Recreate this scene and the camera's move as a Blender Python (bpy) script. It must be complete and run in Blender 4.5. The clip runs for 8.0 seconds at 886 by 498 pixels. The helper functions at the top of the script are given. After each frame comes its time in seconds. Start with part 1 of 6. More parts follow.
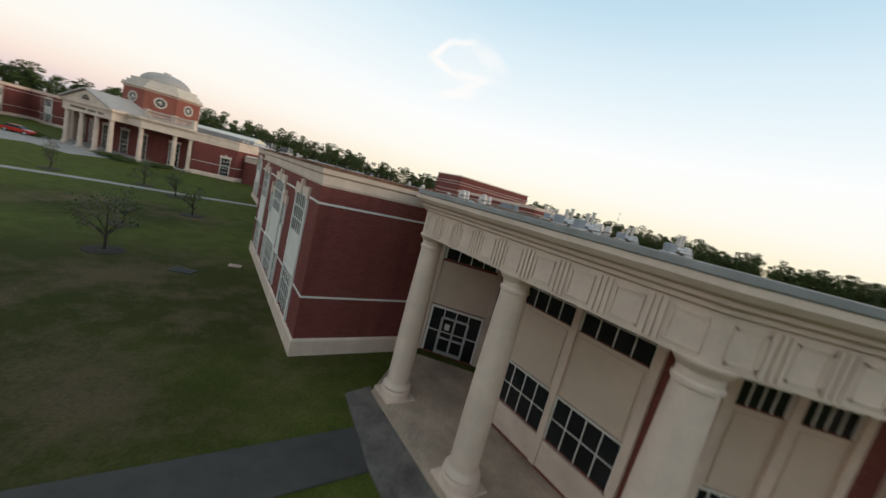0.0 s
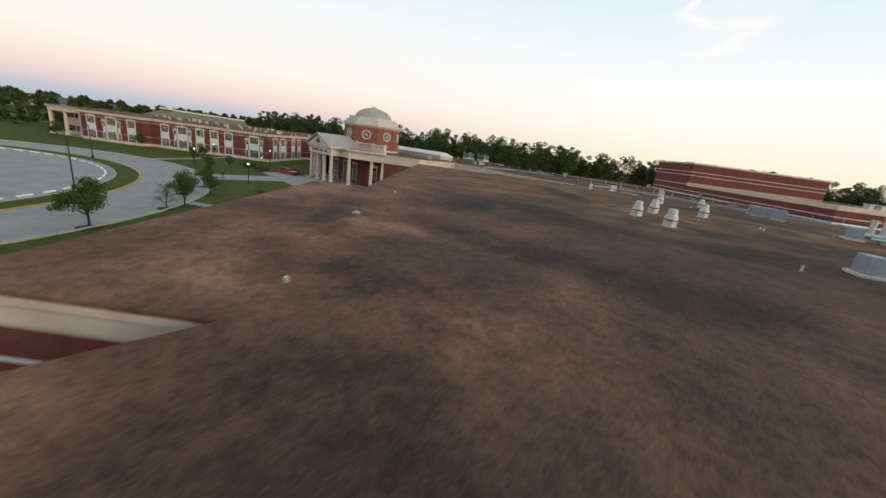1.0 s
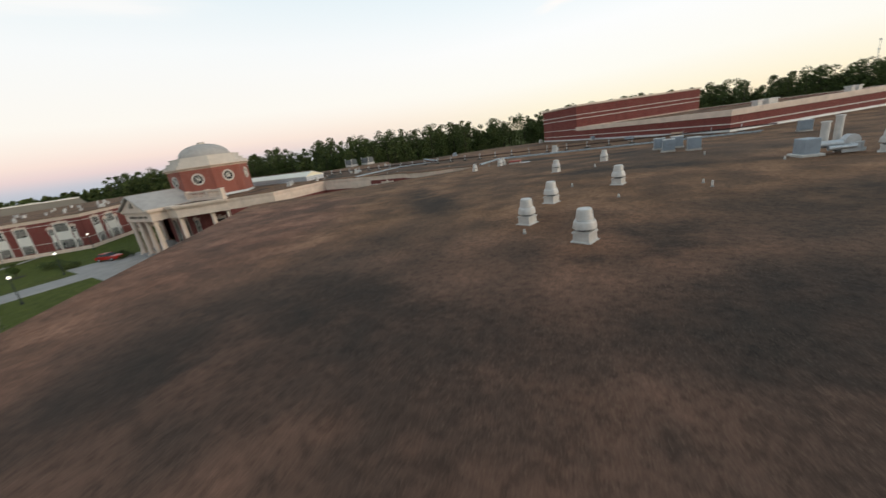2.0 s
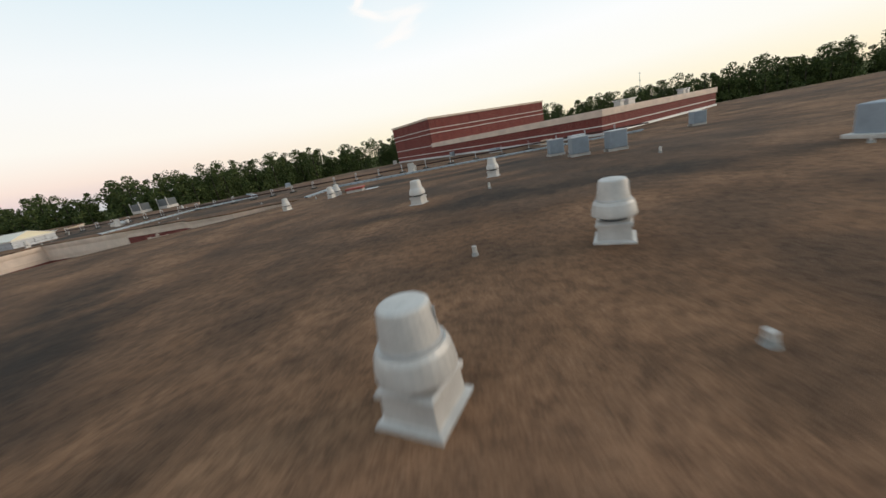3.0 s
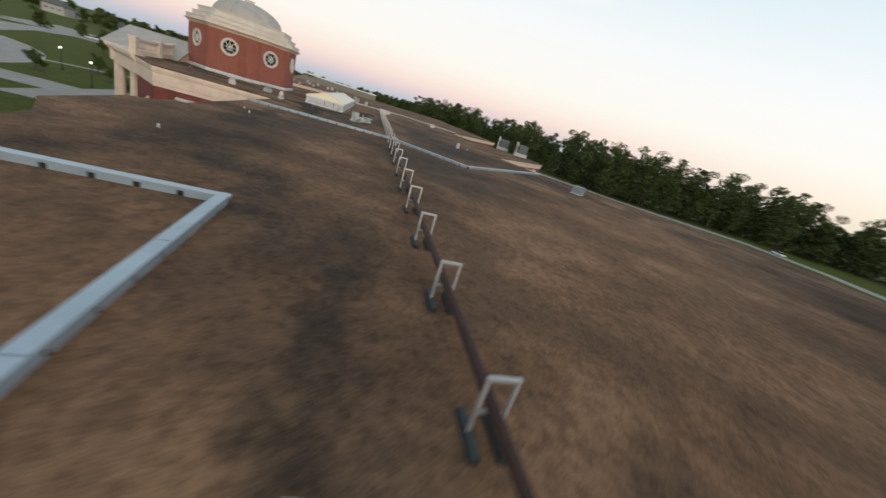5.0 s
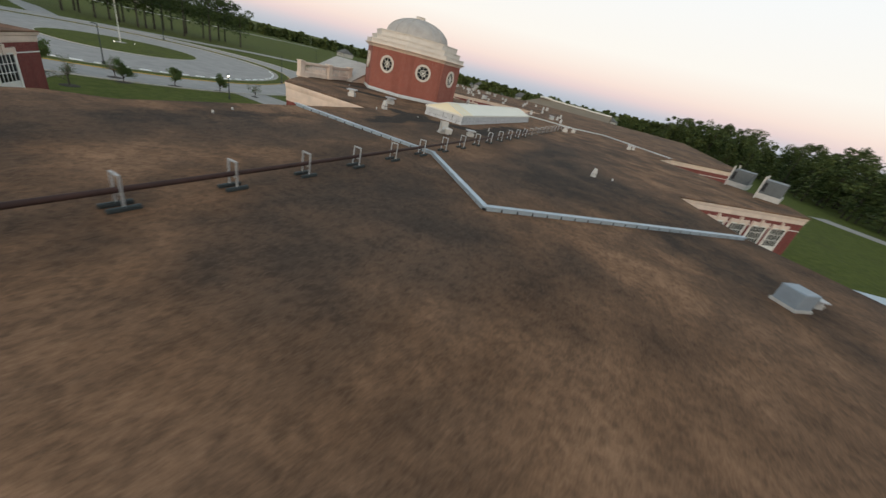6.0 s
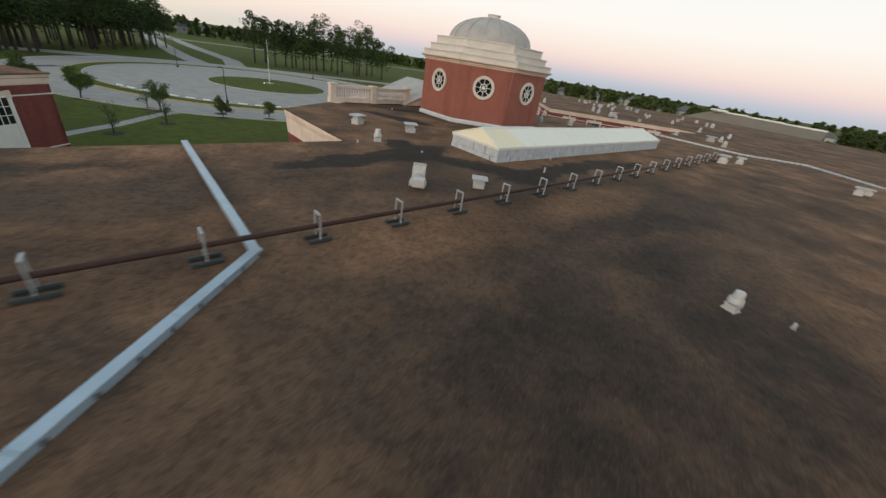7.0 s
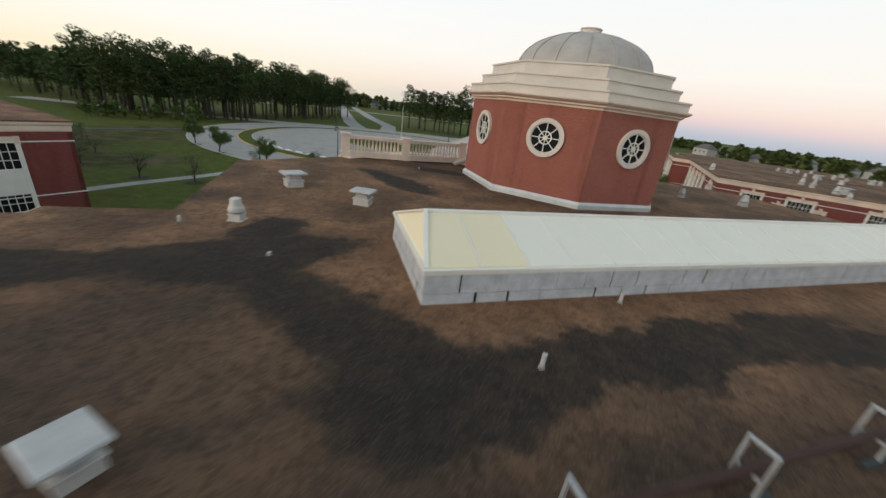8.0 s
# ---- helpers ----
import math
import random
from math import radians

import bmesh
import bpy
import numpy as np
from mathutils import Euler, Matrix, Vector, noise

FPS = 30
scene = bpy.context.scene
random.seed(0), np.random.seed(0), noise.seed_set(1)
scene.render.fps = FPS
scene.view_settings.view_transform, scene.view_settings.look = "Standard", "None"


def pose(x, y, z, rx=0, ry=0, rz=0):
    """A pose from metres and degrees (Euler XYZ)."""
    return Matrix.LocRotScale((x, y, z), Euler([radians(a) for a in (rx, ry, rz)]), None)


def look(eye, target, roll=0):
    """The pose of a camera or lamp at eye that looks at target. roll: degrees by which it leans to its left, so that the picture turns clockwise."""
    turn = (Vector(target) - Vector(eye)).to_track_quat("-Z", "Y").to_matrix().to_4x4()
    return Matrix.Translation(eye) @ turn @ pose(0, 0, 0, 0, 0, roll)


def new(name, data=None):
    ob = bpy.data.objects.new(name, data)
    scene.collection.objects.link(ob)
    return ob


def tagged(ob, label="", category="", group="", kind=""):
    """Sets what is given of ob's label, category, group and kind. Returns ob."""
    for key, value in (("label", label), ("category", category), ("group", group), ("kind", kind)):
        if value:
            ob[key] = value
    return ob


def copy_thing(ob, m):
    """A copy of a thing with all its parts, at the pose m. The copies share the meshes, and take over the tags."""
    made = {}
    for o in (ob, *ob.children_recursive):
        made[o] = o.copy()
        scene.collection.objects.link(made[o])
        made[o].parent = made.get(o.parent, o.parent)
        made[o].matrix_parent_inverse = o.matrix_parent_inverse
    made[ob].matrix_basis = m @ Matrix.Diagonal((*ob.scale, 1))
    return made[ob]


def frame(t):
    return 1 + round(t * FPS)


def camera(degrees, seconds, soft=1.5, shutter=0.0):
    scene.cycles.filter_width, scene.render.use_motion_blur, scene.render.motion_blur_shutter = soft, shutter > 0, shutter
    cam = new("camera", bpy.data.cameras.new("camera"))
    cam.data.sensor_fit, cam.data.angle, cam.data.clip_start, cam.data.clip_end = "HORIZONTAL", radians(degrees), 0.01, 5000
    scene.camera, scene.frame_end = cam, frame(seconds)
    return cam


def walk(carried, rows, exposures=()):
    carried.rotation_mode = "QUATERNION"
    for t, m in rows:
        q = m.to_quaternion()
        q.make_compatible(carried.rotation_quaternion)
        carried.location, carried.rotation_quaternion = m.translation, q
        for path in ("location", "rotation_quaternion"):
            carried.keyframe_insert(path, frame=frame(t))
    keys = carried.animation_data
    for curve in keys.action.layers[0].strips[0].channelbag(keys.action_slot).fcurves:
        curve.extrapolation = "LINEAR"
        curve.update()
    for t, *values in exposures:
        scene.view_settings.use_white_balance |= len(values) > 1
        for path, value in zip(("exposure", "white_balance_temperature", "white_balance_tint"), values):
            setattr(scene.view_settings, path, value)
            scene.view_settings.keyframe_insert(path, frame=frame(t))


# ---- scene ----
cam = camera(103.00, 8.0, 1.45, 0.2)
PATH = [
    (0.0, look((0.492, -0.115, 8.645), (-1.098, 9.645, 7.159), 14.47)),
    (0.3, look((1.938, 4.519, 9.574), (-1.386, 13.785, 7.817), 15.33)),
    (0.5, look((2.414, 7.904, 10.199), (-2.217, 16.501, 8.045), 13.93)),
    (0.7, look((2.799, 11.070, 10.931), (-2.923, 18.899, 8.489), 12.07)),
    (1, look((2.967, 15.783, 11.966), (-3.781, 22.622, 9.193), 7.76)),
    (1.5, look((1.328, 23.181, 12.858), (-5.271, 30.138, 10.019), -0.43)),
    (2, look((-0.822, 30.863, 12.986), (-6.159, 38.789, 10.040), -8.47)),
    (2.2, look((-1.777, 34.010, 12.852), (-6.433, 42.333, 9.845), -10.68)),
    (2.56, look((-3.461, 39.873, 12.287), (-6.735, 48.822, 9.255), -12.97)),
    (2.94, look((-4.984, 46.398, 11.400), (-7.134, 55.724, 8.501), -11.86)),
    (3.3, look((-6.103, 53.438, 10.780), (-8.305, 62.826, 8.131), -7.48)),
    (3.5, look((-6.594, 57.552, 10.602), (-9.289, 66.856, 8.117), -4.23)),
    (3.8, look((-7.309, 63.818, 10.521), (-11.248, 72.711, 8.199), 2.05)),
    (4, look((-7.757, 68.016, 10.512), (-12.825, 76.341, 8.276), 5.30)),
    (4.5, look((-10.235, 79.049, 11.102), (-17.787, 85.125, 8.645), 13.82)),
    (5, look((-14.947, 88.587, 12.039), (-23.953, 91.257, 8.609), 17.00)),
    (5.2, look((-17.095, 91.862, 12.153), (-26.272, 93.149, 8.395), 16.66)),
    (5.56, look((-21.760, 97.007, 12.746), (-30.804, 96.082, 8.582), 16.67)),
    (5.94, look((-27.807, 100.679, 13.483), (-36.294, 97.771, 9.066), 15.01)),
    (6.3, look((-34.342, 101.848, 14.128), (-42.085, 97.528, 9.505), 12.73)),
    (6.5, look((-38.020, 101.694, 14.433), (-45.326, 96.787, 9.684), 11.49)),
    (7, look((-47.394, 100.394, 14.217), (-53.633, 94.138, 9.532), 9.38)),
    (7.5, look((-56.154, 97.463, 13.756), (-60.981, 89.909, 9.326), 9.54)),
    (8, look((-64.153, 92.547, 13.338), (-67.191, 83.786, 9.593), 7.35)),
]
walk(cam, PATH)

# ---------------------------------------------------------------- sky and light
SUN_YAW = -76.0
world = bpy.data.worlds.new("dusk")
scene.world = world
world.use_nodes = True


def build_sky():
    nt = world.node_tree
    n, l = nt.nodes, nt.links
    n.clear()
    co = n.new("ShaderNodeTexCoord")
    sep = n.new("ShaderNodeSeparateXYZ")
    l.new(co.outputs["Generated"], sep.inputs[0])

    def ramp(stops):
        r = n.new("ShaderNodeValToRGB")
        e = r.color_ramp.elements
        while len(e) > 1:
            e.remove(e[-1])
        e[0].position, e[0].color = stops[0][0], (*stops[0][1], 1)
        for p, c in stops[1:]:
            x = e.new(p)
            x.color = (*c, 1)
        l.new(sep.outputs["Z"], r.inputs[0])
        return r
    # away from the sun: grey-blue shadow band, pink belt, cream, blue
    cool = ramp([(0.0, (0.48, 0.53, 0.60)), (0.014, (0.58, 0.58, 0.64)), (0.034, (0.82, 0.66, 0.65)), (0.056, (0.95, 0.77, 0.69)), (0.082, (0.98, 0.86, 0.77)),
                 (0.12, (0.99, 0.95, 0.88)), (0.25, (0.94, 0.96, 0.96)), (0.38, (0.77, 0.88, 0.93)), (0.65, (0.52, 0.63, 0.70)), (1.0, (0.40, 0.50, 0.58))])
    warm = ramp([(0.0, (1.0, 0.84, 0.58)), (0.04, (1.0, 0.92, 0.72)), (0.10, (1.0, 0.98, 0.90)), (0.20, (0.98, 0.99, 0.99)), (0.29, (0.84, 0.93, 0.97)),
                 (0.38, (0.72, 0.86, 0.94)), (0.48, (0.54, 0.74, 0.87)), (0.65, (0.42, 0.57, 0.68)), (1.0, (0.40, 0.50, 0.58))])
    a = radians(SUN_YAW)
    dot = n.new("ShaderNodeVectorMath")
    dot.operation = "DOT_PRODUCT"
    dot.inputs[1].default_value = (-math.sin(a), math.cos(a), 0)
    l.new(co.outputs["Generated"], dot.inputs[0])
    rng = n.new("ShaderNodeMapRange")
    rng.interpolation_type = "SMOOTHSTEP"
    rng.inputs["From Min"].default_value, rng.inputs["From Max"].default_value = -0.92, 0.1
    l.new(dot.outputs["Value"], rng.inputs["Value"])
    mix = n.new("ShaderNodeMix")
    mix.data_type = "RGBA"
    l.new(rng.outputs[0], mix.inputs["Factor"])
    l.new(cool.outputs[0], mix.inputs[6])
    l.new(warm.outputs[0], mix.inputs[7])
    sky_colour = mix.outputs[2]

    def cloud(yaw, lift, wide, high, tilt, amount, seed):
        """A thin wisp of cloud far away in one direction; wide and high in parts of a radian."""
        ya, el = radians(yaw), radians(lift)
        right = Vector((math.cos(ya), math.sin(ya), 0))
        ahead = Vector((-math.sin(ya) * math.cos(el), math.cos(ya) * math.cos(el), math.sin(el)))
        up = right.cross(ahead)
        c, q = math.cos(radians(tilt)), math.sin(radians(tilt))
        u_axis, v_axis = right * c + up * q, up * c - right * q
        comb = n.new("ShaderNodeCombineXYZ")
        for k, (ax, size) in enumerate(((u_axis, wide), (v_axis, high), (ahead, 1.0))):
            d = n.new("ShaderNodeVectorMath")
            d.operation = "DOT_PRODUCT"
            d.inputs[1].default_value = ax / size
            l.new(co.outputs["Generated"], d.inputs[0])
            if k < 2:
                l.new(d.outputs["Value"], comb.inputs[k])
        wob = n.new("ShaderNodeTexNoise")
        wob.inputs["Scale"].default_value, wob.inputs["Detail"].default_value = 1.6, 6.0
        off = n.new("ShaderNodeVectorMath")
        off.inputs[1].default_value = (seed, seed * 2.0, 0)
        l.new(comb.outputs[0], off.inputs[0])
        l.new(off.outputs[0], wob.inputs["Vector"])
        shift = n.new("ShaderNodeVectorMath")
        shift.operation = "MULTIPLY_ADD"
        shift.inputs[1].default_value, shift.inputs[2].default_value = (0.9, 1.3, 0), (-0.45, -0.65, 0)
        l.new(wob.outputs["Color"], shift.inputs[0])
        add = n.new("ShaderNodeVectorMath")
        l.new(comb.outputs[0], add.inputs[0])
        l.new(shift.outputs[0], add.inputs[1])
        ln = n.new("ShaderNodeVectorMath")
        ln.operation = "LENGTH"
        l.new(add.outputs[0], ln.inputs[0])
        fade = n.new("ShaderNodeMapRange")
        fade.interpolation_type = "SMOOTHERSTEP"
        fade.inputs["From Min"].default_value, fade.inputs["From Max"].default_value = 1.45, 0.1
        fade.inputs["To Max"].default_value = amount
        l.new(ln.outputs["Value"], fade.inputs["Value"])
        return fade.outputs[0]
    for spec in ((17.0, 20.0, 0.036, 0.011, 48, 1.0, 3.1), (14.2, 21.5, 0.040, 0.010, 10, 0.8, 5.4), (16.0, 18.0, 0.046, 0.010, -22, 1.0, 7.7), (11.3, 17.6, 0.058, 0.012, 3, 0.8, 1.3),
                 (11.5, 16.3, 0.040, 0.012, 26, 0.75, 2.2), (13.2, 14.9, 0.056, 0.012, 12, 1.0, 6.1), (9.6, 20.6, 0.060, 0.022, -26, 0.5, 8.8), (12.6, 18.4, 0.110, 0.060, 0, 0.28, 2.9),
                 (73.0, 18.8, 0.20, 0.028, 2, 0.7, 9.2), (86.0, 18.4, 0.12, 0.03, -4, 0.5, 4.2)):
        m2 = n.new("ShaderNodeMix")
        m2.data_type = "RGBA"
        l.new(cloud(*spec), m2.inputs["Factor"])
        l.new(sky_colour, m2.inputs[6])
        m2.inputs[7].default_value = (1.0, 0.98, 0.96, 1)
        sky_colour = m2.outputs[2]
    bg = n.new("ShaderNodeBackground")
    l.new(sky_colour, bg.inputs[0])
    bg.inputs[1].default_value = 1.0
    out = n.new("ShaderNodeOutputWorld")
    l.new(bg.outputs[0], out.inputs[0])
    return mix, bg, co


SKY = build_sky()
sun = new("sun", bpy.data.lights.new("sun", "SUN"))
sun.data.energy, sun.data.angle, sun.data.color = 1.4, radians(30), (1.0, 0.82, 0.62)
sa = radians(SUN_YAW)
sun.matrix_world = look((0, 0, 60), (math.sin(sa) * 50, -math.cos(sa) * 50, 60 - 14))


# ---------------------------------------------------------------- materials
class Nodes:
    def __init__(self, name):
        self.m = bpy.data.materials.new(name)
        self.m.use_nodes = True
        self.t = self.m.node_tree
        self.n, self.l = self.t.nodes, self.t.links
        self.b = self.n["Principled BSDF"]
        self.co = self.n.new("ShaderNodeTexCoord")

    def noise(self, scale, detail=4.0, rough=0.6, source="Object", stretch=None):
        x = self.n.new("ShaderNodeTexNoise")
        x.inputs["Scale"].default_value, x.inputs["Detail"].default_value, x.inputs["Roughness"].default_value = scale, detail, rough
        out = self.co.outputs[source]
        if stretch:
            mp = self.n.new("ShaderNodeMapping")
            mp.inputs["Scale"].default_value = stretch
            self.l.new(out, mp.inputs[0])
            out = mp.outputs[0]
        self.l.new(out, x.inputs["Vector"])
        return x.outputs["Fac"]

    def ramp(self, fac, *stops):
        r = self.n.new("ShaderNodeValToRGB")
        e = r.color_ramp.elements
        while len(e) > 1:
            e.remove(e[-1])
        e[0].position, e[0].color = stops[0][0], (*stops[0][1], 1)
        for p, c in stops[1:]:
            e.new(p).color = (*c, 1)
        self.l.new(fac, r.inputs[0])
        return r.outputs[0]

    def mix(self, fac, a, b, kind="MIX"):
        x = self.n.new("ShaderNodeMix")
        x.data_type, x.blend_type = "RGBA", kind
        for s, v in ((x.inputs["Factor"], fac), (x.inputs[6], a), (x.inputs[7], b)):
            if isinstance(v, (int, float)):
                s.default_value = v
            elif isinstance(v, tuple):
                s.default_value = (*v, 1)
            else:
                self.l.new(v, s)
        return x.outputs[2]

    def bump(self, height, strength, distance):
        x = self.n.new("ShaderNodeBump")
        x.inputs["Strength"].default_value, x.inputs["Distance"].default_value = strength, distance
        self.l.new(height, x.inputs["Height"])
        self.l.new(x.outputs[0], self.b.inputs["Normal"])

    def done(self, color, rough=0.8, metal=0.0, spec=0.4):
        if isinstance(color, tuple):
            self.b.inputs["Base Color"].default_value = (*color, 1)
        else:
            self.l.new(color, self.b.inputs["Base Color"])
        if isinstance(rough, (int, float)):
            self.b.inputs["Roughness"].default_value = rough
        else:
            self.l.new(rough, self.b.inputs["Roughness"])
        self.b.inputs["Metallic"].default_value = metal
        self.b.inputs["Specular IOR Level"].default_value = spec
        return self.m


def plain(name, color, rough=0.7, metal=0.0, spread=0.18, scale=3.0, fine=40.0, bump=0.15, spec=0.4):
    """A painted, cast or metal surface with stains and grain at two scales."""
    k = Nodes(name)
    lo = tuple(c * (1 - spread) for c in color)
    hi = tuple(min(1.0, c * (1 + spread * 0.6)) for c in color)
    big = k.ramp(k.noise(scale, 5, 0.65), (0.3, lo), (0.7, hi))
    small = k.noise(fine, 3)
    col = k.mix(0.25, big, k.ramp(small, (0.3, lo), (0.7, hi)))
    if bump:
        k.bump(small, bump, 0.01)
    return k.done(col, rough, metal, spec)


# places where rain water stands and leaves black algae on the gravel: x, y, half length, half width, turn
PUDDLES = ((-57.2, 82.5, 5.0, 1.0, 6), (-62.0, 82.0, 3.4, 1.5, 20), (-64.4, 85.6, 3.6, 1.3, -52), (-72.0, 87.6, 8.0, 1.0, 2), (-66.0, 88.0, 2.2, 1.2, 0), (-68.3, 70.6, 4.2, 1.1, -62),
           (-62.2, 79.4, 1.6, 1.0, 40), (-72.2, 66.2, 2.0, 0.8, -30), (-79.0, 88.6, 4.0, 0.7, 0))
DAMP = ((-53.6, 99.6, 4.6, 2.4, 40), (-58.0, 102.2, 4.0, 2.2, 35), (-62.5, 97.2, 3.0, 1.2, -10), (-7.2, 74.2, 4.6, 1.6, 6), (-44.2, 81.3, 4.4, 0.9, -6), (-39.2, 81.6, 3.4, 0.9, 4), (-30.4, 82.0, 3.0, 1.0, -8), (-2.2, 44.0, 3.6, 1.5, 30), (1.6, 40.0, 4.6, 2.2, 35), (5.5, 51.0, 5.0, 2.2, 40), (-12.2, 33.4, 3.6, 1.8, -48), (-11.3, 23.2, 3.8, 0.9, -45), (-4.6, 27.2, 5.0, 1.5, 10),
        (-3.6, 20.2, 2.6, 1.3, 30), (0.2, 17.2, 3.6, 1.9, 10), (1.8, 28.4, 2.6, 1.8, 20), (-9.0, 37.0, 5.0, 2.4, 0),
        (-49.0, 107.4, 5.0, 2.6, 40), (-20.2, 105.5, 6.0, 1.6, 45), (-66.0, 92.5, 10.0, 2.6, 0), (-4.0, 60.4, 7.0, 0.9, 0), (-16.5, 53.0, 8.0, 1.6, -45), (-17.5, 78.3, 5.0, 1.7, -8), (-53.6, 97.3, 4.5, 1.2, 14), (-57.2, 104.8, 3.6, 1.5, 80), (-67.2, 95.6, 4.5, 1.2, -26), (-58.0, 104.0, 7.0, 3.2, 60), (-30.5, 82.6, 5.0, 1.9, -10), (-26.0, 86.0, 3.6, 1.0, 24), (-19.8, 88.55, 5.0, 0.6, 0), (-28.6, 83.4, 3.2, 1.2, 35))
# broad zones where the gravel colour is mixed darker: same five numbers
DARKER = ((-59.5, 87.6, 6.0, 3.2, 0), (-62.0, 95.0, 17.0, 7.5, 0), (-10.0, 36.0, 7.0, 8.0, 0), (-3.0, 70.0, 11.0, 6.0, 0), (-38.2, 95.2, 4.6, 4.4, 0), (6.0, 38.0, 9.0, 9.0, 0), (4.5, 20.5, 5.0, 7.0, 0), (0.5, 27.8, 6.0, 4.0, 0), (-4.0, 23.2, 3.0, 2.6, 0), (-15.2, 78.5, 4.6, 2.0, 0), (-4.0, 61.0, 4.2, 2.6, 0), (-46.0, 84.0, 9.0, 2.6, -4))


def blots(k, spots, wobble, scale, lo, hi):
    """Nought to one inside ragged ellipses on the plan."""
    n, l = k.n, k.l
    wob = n.new("ShaderNodeTexNoise")
    wob.inputs["Scale"].default_value, wob.inputs["Detail"].default_value, wob.inputs["Roughness"].default_value = scale, 9.0, 0.68
    l.new(k.co.outputs["Object"], wob.inputs["Vector"])
    sh = n.new("ShaderNodeVectorMath")
    sh.operation = "MULTIPLY_ADD"
    sh.inputs[1].default_value, sh.inputs[2].default_value = (wobble, wobble, 0), (-wobble / 2, -wobble / 2, 0)
    l.new(wob.outputs["Color"], sh.inputs[0])
    pos = n.new("ShaderNodeVectorMath")
    l.new(k.co.outputs["Object"], pos.inputs[0])
    l.new(sh.outputs[0], pos.inputs[1])
    total = None
    for x, y, a, b, tr in spots:
        mp = n.new("ShaderNodeMapping")
        mp.vector_type = "TEXTURE"
        mp.inputs["Location"].default_value, mp.inputs["Rotation"].default_value, mp.inputs["Scale"].default_value = (x, y, 0), (0, 0, radians(tr)), (a, b, 100000)
        l.new(pos.outputs[0], mp.inputs[0])
        ln = n.new("ShaderNodeVectorMath")
        ln.operation = "LENGTH"
        l.new(mp.outputs[0], ln.inputs[0])
        if total is None:
            total = ln.outputs["Value"]
        else:
            mx = n.new("ShaderNodeMath")
            mx.operation = "SMOOTH_MIN"
            mx.inputs[2].default_value = 0.45
            l.new(total, mx.inputs[0])
            l.new(ln.outputs["Value"], mx.inputs[1])
            total = mx.outputs[0]
    fd = n.new("ShaderNodeMapRange")
    fd.interpolation_type = "SMOOTHSTEP"
    fd.inputs["From Min"].default_value, fd.inputs["From Max"].default_value = hi, lo
    l.new(total, fd.inputs["Value"])
    return fd.outputs[0]


# spots mixed back towards the lighter base gravel, some round the skylight and ventilators
LIGHTER = ((-65.6, 82.7, 1.9, 3.4, 0), (-80.0, 86.0, 15.0, 1.2, 0), (-9.1, 62.5, 1.5, 1.2, 0), (-6.0, 67.3, 1.5, 1.2, 0), (-3.3, 43.8, 1.6, 1.3, 0), (-6.3, 46.1, 1.5, 1.2, 0),
         (-6.3, 50.6, 1.4, 1.1, 0), (-3.4, 54.5, 1.4, 1.1, 0), (-63.6, 74.4, 2.2, 1.3, 20), (0.4, 70.2, 3.0, 1.4, 0), (-11.0, 83.6, 4.6, 3.0, 0), (-24.5, 99.0, 6.5, 6.0, 0), (-33.0, 106.0, 7.0, 6.0, 0), (-56.0, 91.5, 5.0, 2.2, 0), (-66.0, 92.4, 6.0, 1.6, 0), (-11.0, 70.5, 3.5, 2.5, 0))


